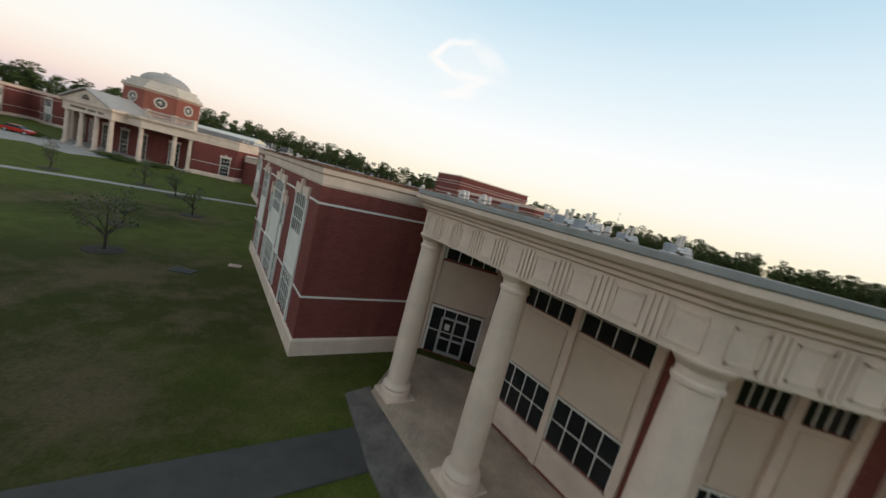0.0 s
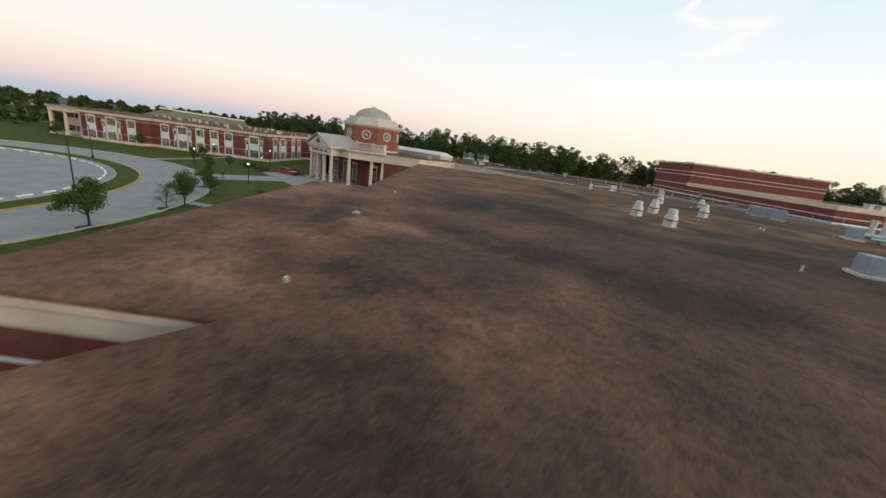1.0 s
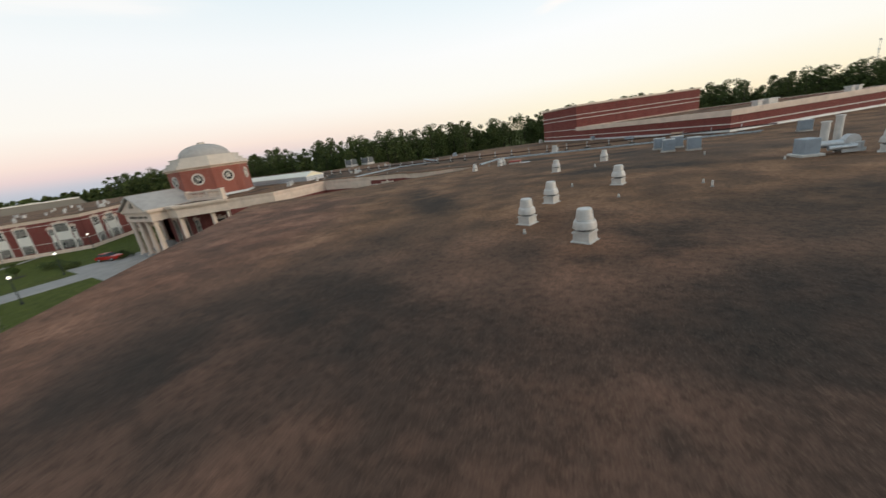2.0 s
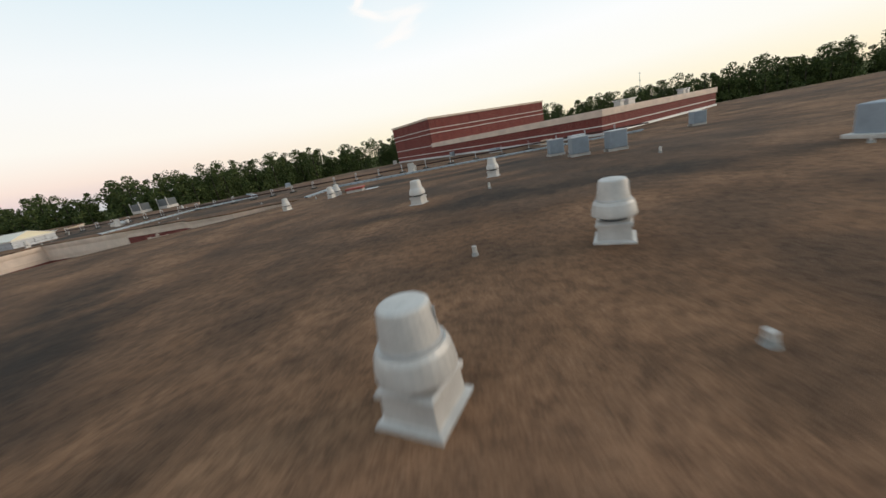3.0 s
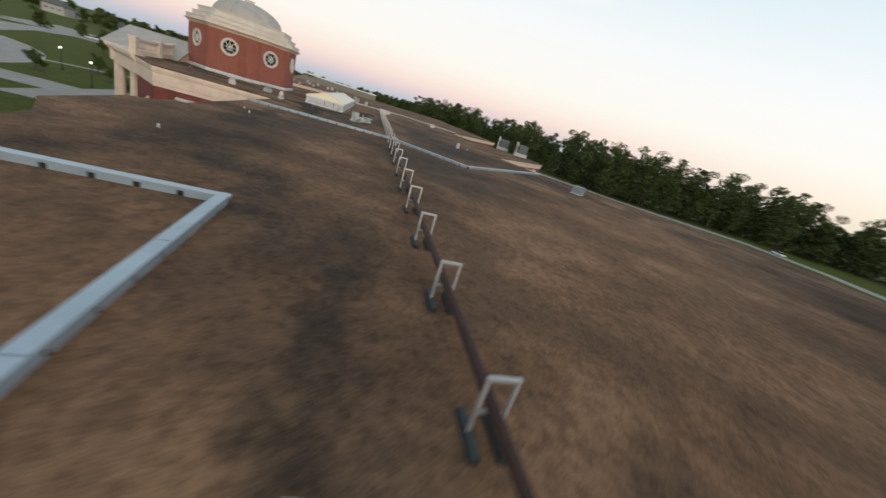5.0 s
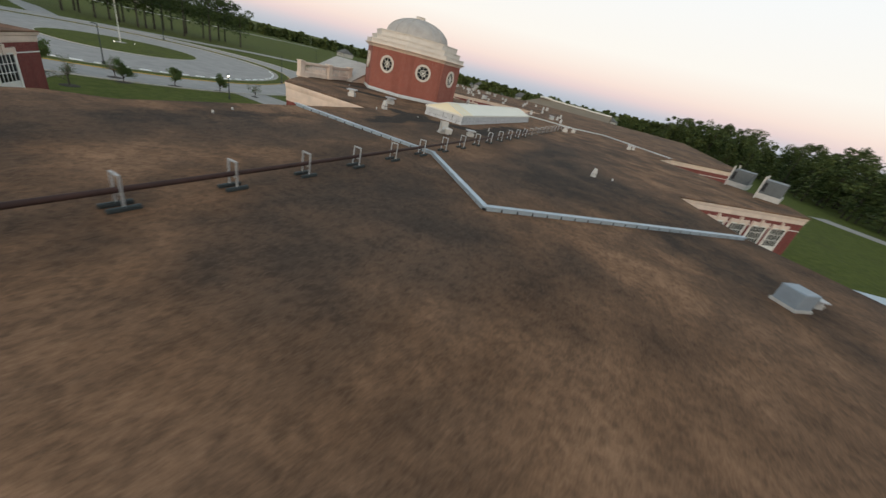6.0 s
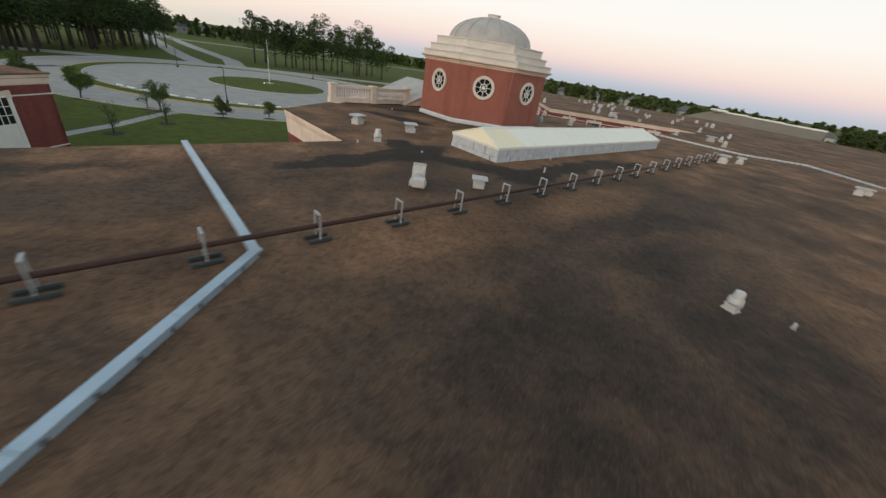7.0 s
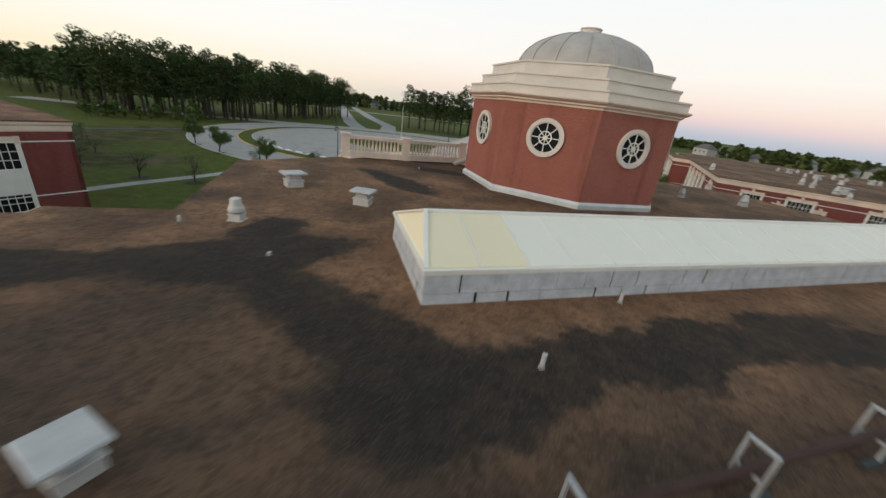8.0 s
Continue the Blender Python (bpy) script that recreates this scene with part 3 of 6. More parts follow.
def window(thing, p, q, at, width, z0, z1, cols, rows, ears=True, name="window", t=0.13, bar=0.025):
    """A white framed window on the wall p-q, its middle at a run of at metres."""
    u0, u1 = at - width / 2, at + width / 2
    b = bmesh.new()
    for s in ((u0 - t, u0, z0, z1 + t), (u1, u1 + t, z0, z1 + t), (u0, u1, z1, z1 + t)):
        strip(b, p, q, s[0], s[1], s[2], s[3], 0.0, 0.09)
    fr = part(name, b, WHITE, thing)
    b = bmesh.new()
    strip(b, p, q, u0, u1, z0, z1, 0.0, 0.02)
    part("pane", b, DARKGLASS, fr)
    b = bmesh.new()
    for i in range(1, cols):
        u = u0 + width * i / cols
        strip(b, p, q, u - bar, u + bar, z0, z1, 0.02, 0.06)
    for j in range(1, rows):
        z = z0 + (z1 - z0) * j / rows
        strip(b, p, q, u0, u1, z - bar, z + bar, 0.02, 0.055)
    part("glazing_bar", b, WHITE, fr)
    if ears:
        b = bmesh.new()
        strip(b, p, q, u0 - 0.25, u1 + 0.25, z1 + t, z1 + t + 0.32, 0.0, 0.12)
        strip(b, p, q, u0 - 0.32, u0 + 0.02, z1 + t - 0.22, z1 + t + 0.36, 0.0, 0.11)
        strip(b, p, q, u1 - 0.02, u1 + 0.32, z1 + t - 0.22, z1 + t + 0.36, 0.0, 0.11)
        strip(b, p, q, at - 0.16, at + 0.16, z1 + 0.02, z1 + t + 0.62, 0.0, 0.17)
        part("lintel", b, CREAM, fr)
    return fr


def bay(thing, p, q, at, width=2.1):
    """Two storeys of window with a cream panel between and a tall white surround."""
    window(thing, p, q, at, width, 5.05, 6.95, 5 if width < 2.5 else 6, 3)
    window(thing, p, q, at, width, 1.05, 3.05, 5 if width < 2.5 else 6, 3, ears=False)
    b = bmesh.new()
    strip(b, p, q, at - width / 2, at + width / 2, 3.18, 5.05, 0.0, 0.05)
    part("panel", b, WHITE, thing)
    for s in (-1, 1):
        b = bmesh.new()
        u = at + s * (width / 2 + 0.14)
        strip(b, p, q, u - 0.14, u + 0.14, 0.84, 7.1, 0.0, 0.075)
        part("surround", b, WHITE, thing)


def wide_bay(thing, p, q, at):
    bay(thing, p, q, at, 2.6)
    for s in (-1, 1):
        window(thing, p, q, at + s * 2.25, 0.8, 4.6, 5.9, 2, 3)
        window(thing, p, q, at + s * 2.25, 0.8, 1.05, 2.9, 2, 3, ears=False)
        b = bmesh.new()
        strip(b, p, q, at + s * 2.25 - 0.4, at + s * 2.25 + 0.4, 3.03, 4.6, 0.0, 0.05)
        part("panel", b, WHITE, thing)


def wing(flip, label):
    t = tagged(empty("school_wing"), label, "school building")
    fix = mirrored if flip else list
    facade(t, fix([V2, V, W, C2, B, A, N]))
    runs = [((W, C2), [(4.4, 1), (12.4, 0), (16.9, 0), (21.4, 0), (26.9, 1), (32.4, 0)]), ((B, A), [(3.0, 0), (9.1, 1), (15.2, 0)]), ((V, W), [(4.5, 0), (9.5, 0), (17.5, 1), (22.9, 0)])]
    for (p, q), spots in runs:
        ln = math.dist(p, q)
        if flip:
            p, q = mir(q), mir(p)
            spots = [(ln - u, w) for u, w in spots]
        for u, w in spots:
            (wide_bay if w else bay)(t, p, q, u)
    return t


wing(False, "two-storey red brick school wing with cream trim and tall windows")
wing(True, "distant matching red brick school wing across the drive")

main = tagged(empty("school_main_block"), "long red brick main block with a deep cream parapet band", "school building")
KM = (-46.5, 78.7)
for fix in (list, mirrored):
    facade(main, fix([K3, K2, K, KM]), (2.78,), DEEP)
    facade(main, fix([KM] + BAY + [V2]))
    p, q = fix([KM, BAY[0]])
    bay(main, p, q, 4.0)
    p, q = fix([BAY[1], BAY[2]])
    bay(main, p, q, 2.5)
    p, q = fix([BAY[2], BAY[3]])
    bay(main, p, q, 1.4, 1.2)
    p, q = fix([K3, K2])
    window(main, p, q, 5.9 if fix is list else 2.0, 1.5, 0.9, 4.5, 3, 5)
facade(main, [(-28.3, 126), (-40, 126), (-56, 110), (-64.8, 106.8), (-78, 121)])
facade(main, mirrored([(-28.3, 126), (-40, 126), (-56, 110), (-64.8, 106.8), (-78, 121)]))
facade(main, [A2, B2, C3, (62, 56), (62, 125)])
for (p, q), spots in ((((-64.8, 106.8), (-78, 121)), [3.2, 6.4, 9.6, 12.8, 16.0]),):
    for u in spots:
        bay(main, p, q, u)


# ---------------------------------------------------------------- gymnasium block and its low neighbour
def big_block(name, corners, top, lines, label, mt=BRICK, cap=0.35):
    t = tagged(empty(name), label, "building")
    n = len(corners)
    for i in range(n):
        p, q = corners[i], corners[(i + 1) % n]
        b = bmesh.new()
        strip(b, p, q, 0, math.dist(p, q), 0, top - 0.1, -0.3, 0)
        wall_uv(b)
        part("wall", b, mt, t)
    b = bmesh.new()
    sweep(b, [(-0.3, top - cap), (0.12, top - cap), (0.16, top), (-0.3, top)], corners, True)
    part("coping", b, CREAM, t)
    for z in lines:
        b = bmesh.new()
        sweep(b, band(z, 0.1, 0.03), corners, True)
        part("string_course", b, WHITE, t)
    b = bmesh.new()
    prism(b, [(x, y) for x, y in corners], top - 0.5, top - 0.25)
    part("roof", b, GRAVEL, t)
    b = bmesh.new()
    sweep(b, [(-0.1, 8.5), (0.14, 8.5), (0.1, 8.85), (-0.1, 8.9)], corners, True)
    part("flashing", b, ALU, t)
    return t


BL, BM, BR = (-28.3, 125.35), (-18.1, 114.6), (3.5, 137.5)
big_block("gymnasium", [BL, BM, (4.4, 137.1), (-5.8, 147.85)], 15.9, (9.55, 10.9, 13.0, 13.8), "tall windowless red brick gymnasium with white lines and cream coping")
big_block("low_block", [(-18.1, 114.5), (5.6, 91.3), (28.0, 113.8), (4.4, 137.0)], 11.35, (9.55,), "lower red brick block with a deep cream band under its roof", cap=0.75)


# ---------------------------------------------------------------- corner portico
COLUMN = [(0.62, 0.0), (0.62, 0.25), (0.56, 0.28), (0.60, 0.40), (0.50, 0.52), (0.46, 0.58), (0.46, 2.2), (0.44, 4.0), (0.385, 6.05), (0.43, 6.08), (0.43, 6.16), (0.39, 6.2), (0.40, 6.34), (0.50, 6.46), (0.54, 6.52), (0.54, 6.56)]


def column(thing, x, y, z0=0.0, height=7.05, r=1.0):
    b = bmesh.new()
    k = (height - 0.24) / 6.56
    box(b, (x, y, z0 + 0.1), (1.3 * r, 1.3 * r, 0.2), 45 if thing.name.startswith("corner") else 0)
    turn(b, [(a * r, 0.2 + z * k) for a, z in COLUMN], (x, y, z0), 28)
    return part("column", b, CREAM, thing, smooth=False)


def inset(line, d):
    return [(p[0] - o.x * d, p[1] - o.y * d) for p, o in zip(line, offsets(line, False))]


def entrance(t, p, q, ln):
    """Glazed double doors with side lights, a cream panel over them and a top window."""
    m = ln / 2
    fr = window(t, p, q, m, 2.7, 0.12, 2.65, 4, 2, ears=False, name="door_screen")
    b = bmesh.new()
    for u in (m - 0.72, m, m + 0.72):
        strip(b, p, q, u - 0.06, u + 0.06, 0.12, 2.2, 0.03, 0.09)
    strip(b, p, q, m - 0.72, m + 0.72, 2.14, 2.26, 0.03, 0.09)
    strip(b, p, q, m - 0.72, m + 0.72, 1.0, 1.1, 0.03, 0.09)
    strip(b, p, q, m - 0.72, m + 0.72, 0.12, 0.3, 0.03, 0.09)
    part("door_leaf", b, GALV, fr)
    b = bmesh.new()
    strip(b, p, q, m - 0.5, m - 0.22, 1.55, 1.9, 0.09, 0.1)
    part("notice", b, WHITE, fr)
    b = bmesh.new()
    strip(b, p, q, m - 1.5, m + 1.5, 2.85, 5.25, 0.0, 0.06)
    part("panel", b, PANEL, t)
    window(t, p, q, m, 2.7, 5.4, 6.6, 4, 2, ears=False)
    for u in (m - 1.64, m + 1.64):
        b = bmesh.new()
        strip(b, p, q, u - 0.14, u + 0.14, 0.1, 7.0, 0.0, 0.16)
        part("surround", b, CREAM, t)


def corner_portico(flip, label):
    t = tagged(empty("corner_portico"), label, "portico")
    fix = mirrored if flip else list
    line = fix([N, P0, P1, P2, P3, N2])
    ent = inset(line, 0.42)
    front = ent[1:-1]
    b = bmesh.new()
    sweep(b, [(-0.85, 6.98), (-0.12, 6.98), (-0.12, 7.9), (-0.02, 7.94), (-0.02, 8.02), (0.12, 8.08), (0.12, 8.16), (0.30, 8.22), (0.40, 8.34), (0.40, 8.47), (-0.85, 8.47)], ent)
    part("entablature", b, CREAM, t)
    b = bmesh.new()
    sweep(b, [(0.2, 8.47), (0.41, 8.47), (0.44, 8.5), (0.44, 8.62), (0.41, 8.635), (0.36, 8.52)], front)
    part("gutter", b, EDGE, t)
    for p, q in zip(ent[1:], ent[2:-1]):
        ln = math.dist(p, q)
        n = 9
        for i in range(n):
            u = ln * (i + 0.5) / n
            b = bmesh.new()
            w = ln / n * 0.56
            for s in ((u - w / 2, u + w / 2, 7.12, 7.17), (u - w / 2, u + w / 2, 7.72, 7.77), (u - w / 2, u - w / 2 + 0.05, 7.12, 7.77), (u + w / 2 - 0.05, u + w / 2, 7.12, 7.77)):
                strip(b, p, q, *s, -0.12, -0.09)
            part("frieze_panel", b, CREAM, t)
            if i < n - 1:
                b = bmesh.new()
                for k in (-1, 0, 1):
                    strip(b, p, q, u + ln / n / 2 + k * 0.13 - 0.04, u + ln / n / 2 + k * 0.13 + 0.04, 7.05, 7.85, -0.12, -0.075)
                part("triglyph", b, CREAM, t)
    colline = inset(line, 1.0)
    spots = []
    for p, q in zip(colline[1:], colline[2:-1]):
        for k in (0.0, 0.5):
            spots.append((p[0] + (q[0] - p[0]) * k, p[1] + (q[1] - p[1]) * k))
    spots.append(colline[-2])
    for x, y in spots:
        column(t, x, y)
    # recessed window wall behind the columns
    back = [(-3.2, 18.4), (1.5, 18.4), (1.15, 14.47), (6.05, 9.57)]
    back += [(16.7 - x, y) for x, y in reversed(back)]
    back = fix(back)
    for p, q in zip(back, back[1:]):
        ln = math.dist(p, q)
        b = bmesh.new()
        strip(b, p, q, 0, ln, 0, 8.2, -0.3, 0)
        wall_uv(b)
        part("wall", b, BRICK, t)
        if abs(p[1] - 18.4) < 0.1 and abs(q[1] - 18.4) < 0.1:
            entrance(t, p, q, ln)
            continue
        if ln < 4.3:
            continue
        n = max(1, int(ln / 5.5))
        for i in range(n):
            u0, u1 = ln * i / n + 0.95, ln * (i + 1) / n - 0.95
            half = (u0 + u1) / 2
            for a, c in ((u0, half - 0.12), (half + 0.12, u1)):
                m, w = (a + c) / 2, c - a - 0.1
                window(t, p, q, m, w, 5.45, 6.75, 4, 2, ears=False, t=0.06, bar=0.014)
                window(t, p, q, m, w, 1.38, 2.96, 4, 2, ears=False, t=0.06, bar=0.014)
                b = bmesh.new()
                strip(b, p, q, a, c, 3.06, 5.4, 0.0, 0.05)
                strip(b, p, q, a + 0.14, c - 0.14, 3.2, 5.25, 0.05, 0.08)
                part("panel", b, PANEL, t)
            for u in (u0 - 0.12, half, u1 + 0.12):
                b = bmesh.new()
                strip(b, p, q, u - 0.12, u + 0.12, 0.3, 7.1, 0.0, 0.16)
                part("mullion", b, CREAM, t)
            b = bmesh.new()
            strip(b, p, q, u0 - 0.2, u1 + 0.2, 0.3, 1.3, 0.0, 0.1)
            part("apron", b, CREAM, t)
    b = bmesh.new()
    prism(b, inset(line, 0.9), 7.02, 7.1)
    part("soffit", b, CREAM, t)
    b = bmesh.new()
    prism(b, inset(line, 0.1), -0.1, 0.12)
    part("paving", b, PORCHFLOOR, t)
    return t


corner_portico(False, "cream corner portico with round columns and panelled frieze")
corner_portico(True, "distant matching cream corner portico with round columns")


# ---------------------------------------------------------------- rotunda
CX, CY = -80.88, 68.79


def octagon(apothem, z):
    r = apothem / math.cos(math.pi / 8)
    return [(CX + r * math.cos(math.pi / 8 + i * math.pi / 4), CY + r * math.sin(math.pi / 8 + i * math.pi / 4)) for i in range(8)]


def rotunda():
    t = tagged(empty("rotunda", (CX, CY, 8.6)), "octagonal red brick rotunda with stepped cream cornice and grey dome", "rotunda")
    o = octagon(6.6, 0)
    for i in range(8):
        p, q = o[i], o[(i + 1) % 8]
        b = bmesh.new()
        strip(b, p, q, 0, math.dist(p, q), 8.6, 14.2, -0.3, 0)
        wall_uv(b)
        part("wall", b, BRICK_DRUM, t)
        a = math.pi / 4 * (i + 1)
        d = Vector((math.cos(a), math.sin(a), 0))
        side = Vector((-d.y, d.x, 0))
        c = Vector((CX, CY, 12.3)) + d * 6.6

        def flat_ring(b, r0, r1, o0, o1, n=32):
            rings = []
            for r, oo in ((r0, o0), (r0, o1), (r1, o1), (r1, o0)):
                rings.append([b.verts.new(c + d * oo + side * (r * math.cos(2 * math.pi * k / n)) + Vector((0, 0, r * math.sin(2 * math.pi * k / n)))) for k in range(n)])
            for x, y in zip(rings, rings[1:] + rings[:1]):
                for k in range(n):
                    b.faces.new((x[k], y[k], y[(k + 1) % n], x[(k + 1) % n]))
            bmesh.ops.recalc_face_normals(b, faces=b.faces)
        b = bmesh.new()
        flat_ring(b, 0.88, 1.1, 0.0, 0.16)
        flat_ring(b, 0.82, 0.9, 0.0, 0.1)
        fr = part("round_window", b, STEPGREY, t)
        b = bmesh.new()
        vs = [b.verts.new(c + d * 0.03 + side * (0.84 * math.cos(2 * math.pi * k / 32)) + Vector((0, 0, 0.84 * math.sin(2 * math.pi * k / 32)))) for k in range(32)]
        b.faces.new(vs)
        part("pane", b, DARKGLASS, fr)
        b = bmesh.new()
        for k in range(8):
            an = k * math.pi / 4
            u = side * math.cos(an) + Vector((0, 0, math.sin(an)))
            m = Matrix((side * -math.sin(an) + Vector((0, 0, math.cos(an))), d, u)).transposed().to_4x4()
            m.translation = c + d * 0.06 + u * 0.42
            bmesh.ops.create_cube(b, size=1, matrix=m @ Matrix.Diagonal((0.045, 0.05, 0.84, 1)))
        flat_ring(b, 0.33, 0.39, 0.03, 0.085)
        flat_ring(b, 0.08, 0.14, 0.03, 0.09)
        part("glazing_bar", b, WHITE, fr)
    b = bmesh.new()
    sweep(b, [(-0.4, 14.1), (0.05, 14.1), (0.08, 14.2), (0.22, 14.26), (0.22, 14.34), (0.42, 14.42), (0.52, 14.5), (0.52, 14.58), (-0.4, 14.58)], o, True)
    part("cornice", b, CREAM, t)
    for k, (ap, z0, z1) in enumerate(((6.88, 14.55, 15.1), (6.25, 15.05, 15.72), (5.67, 15.65, 16.45))):
        b = bmesh.new()
        pts = octagon(ap, 0)
        prism(b, pts, z0, z1)
        sweep(b, [(-0.05, z1 - 0.1), (0.07, z1 - 0.1), (0.07, z1), (-0.05, z1)], pts, True)
        part("step", b, STEPGREY, t)
    b = bmesh.new()
    R, H = 4.55, 2.45
    prof = [(R * math.cos(x * math.pi / 2 / 12), H * math.sin(x * math.pi / 2 / 12)) for x in range(12)] + [(0.55, H * 0.997)]
    turn(b, [(R, -0.3)] + prof, (CX, CY, 16.45), 64)
    dome = part("dome", b, LEAD, t, "grey sheet metal dome with raised seams", smooth=True)
    for k in range(16):
        a = 2 * math.pi * (k + 0.5) / 16
        b = bmesh.new()
        for (r0, h0), (r1, h1) in zip(prof, prof[1:]):
            for w in ((-1, 1),):
                s = Vector((-math.sin(a), math.cos(a), 0)) * 0.045
                d = Vector((math.cos(a), math.sin(a), 0))
                q = [Vector((CX, CY, 16.45)) + d * (r0 + 0.05) + Vector((0, 0, h0 + 0.03)), Vector((CX, CY, 16.45)) + d * (r1 + 0.05) + Vector((0, 0, h1 + 0.03))]
                v = [b.verts.new(x) for x in (q[0] - s, q[0] + s, q[1] + s, q[1] - s)]
                b.faces.new(v)
                s2 = d * 0.07 + Vector((0, 0, 0.06))
                w0 = [b.verts.new(x - s2) for x in (q[0] - s, q[0] + s, q[1] + s, q[1] - s)]
                b.faces.new((w0[0], v[0], v[3], w0[3]))
                b.faces.new((v[1], w0[1], w0[2], v[2]))
        part("seam", b, LEAD, dome)
    b = bmesh.new()
    turn(b, [(0.75, 0), (0.75, 0.2), (0.66, 0.22), (0.66, 0.42), (0.72, 0.46), (0.72, 0.5)], (CX, CY, 18.72), 32)
    part("lantern_cap", b, STEPGREY, t)
    b = bmesh.new()
    sweep(b, [(-0.1, 8.55), (0.12, 8.55), (0.12, 8.85), (0.02, 9.0), (-0.1, 9.0)], o, True)
    part("flashing", b, ALU, t)
    return t


rotunda()


# ---------------------------------------------------------------- entrance porch of the rotunda
def baluster(b, x, y, z0, h):
    turn(b, [(0.09, 0), (0.09, 0.06), (0.05, 0.1), (0.10, 0.3 * h), (0.105, 0.38 * h), (0.055, 0.72 * h), (0.05, 0.8 * h), (0.09, 0.94 * h), (0.09, h)], (x, y, z0), 8)


def balustrade(line, label):
    t = tagged(empty("balustrade"), label, "balustrade")
    z0 = 8.65
    for p, q in zip(line, line[1:]):
        ln = math.dist(p, q)
        b = bmesh.new()
        strip(b, p, q, 0, ln, z0, z0 + 0.45, -0.2, 0.2)
        part("plinth", b, CREAM, t)
        b = bmesh.new()
        strip(b, p, q, -0.1, ln + 0.1, z0 + 1.42, z0 + 1.68, -0.22, 0.22)
        part("rail", b, CREAM, t)
        n = max(2, int(ln / 0.36))
        for i in range(n):
            u = 0.5 + (ln - 1.0) * (i + 0.5) / n
            x, y = p[0] + (q[0] - p[0]) * u / ln, p[1] + (q[1] - p[1]) * u / ln
            b = bmesh.new()
            baluster(b, x, y, z0 + 0.45, 0.97)
            part("baluster", b, CREAM, t)
    for x, y in line:
        b = bmesh.new()
        box(b, (x, y, z0 + 0.9), (0.62, 0.62, 1.8))
        box(b, (x, y, z0 + 1.76), (0.78, 0.78, 0.14))
        box(b, (x, y, z0 + 0.2), (0.74, 0.74, 0.4))
        part("post", b, CREAM, t)
    return t


BALE = [(-65.3, 62.3), (-70.2, 62.3), (-75.6, 61.2)]
balustrade(BALE, "cream stone balustrade with turned balusters above the porch")
balustrade(mirrored(BALE), "cream stone balustrade with turned balusters above the porch")


LETTER = plain("dark_bronze", (0.10, 0.075, 0.055), 0.5, 0.3)


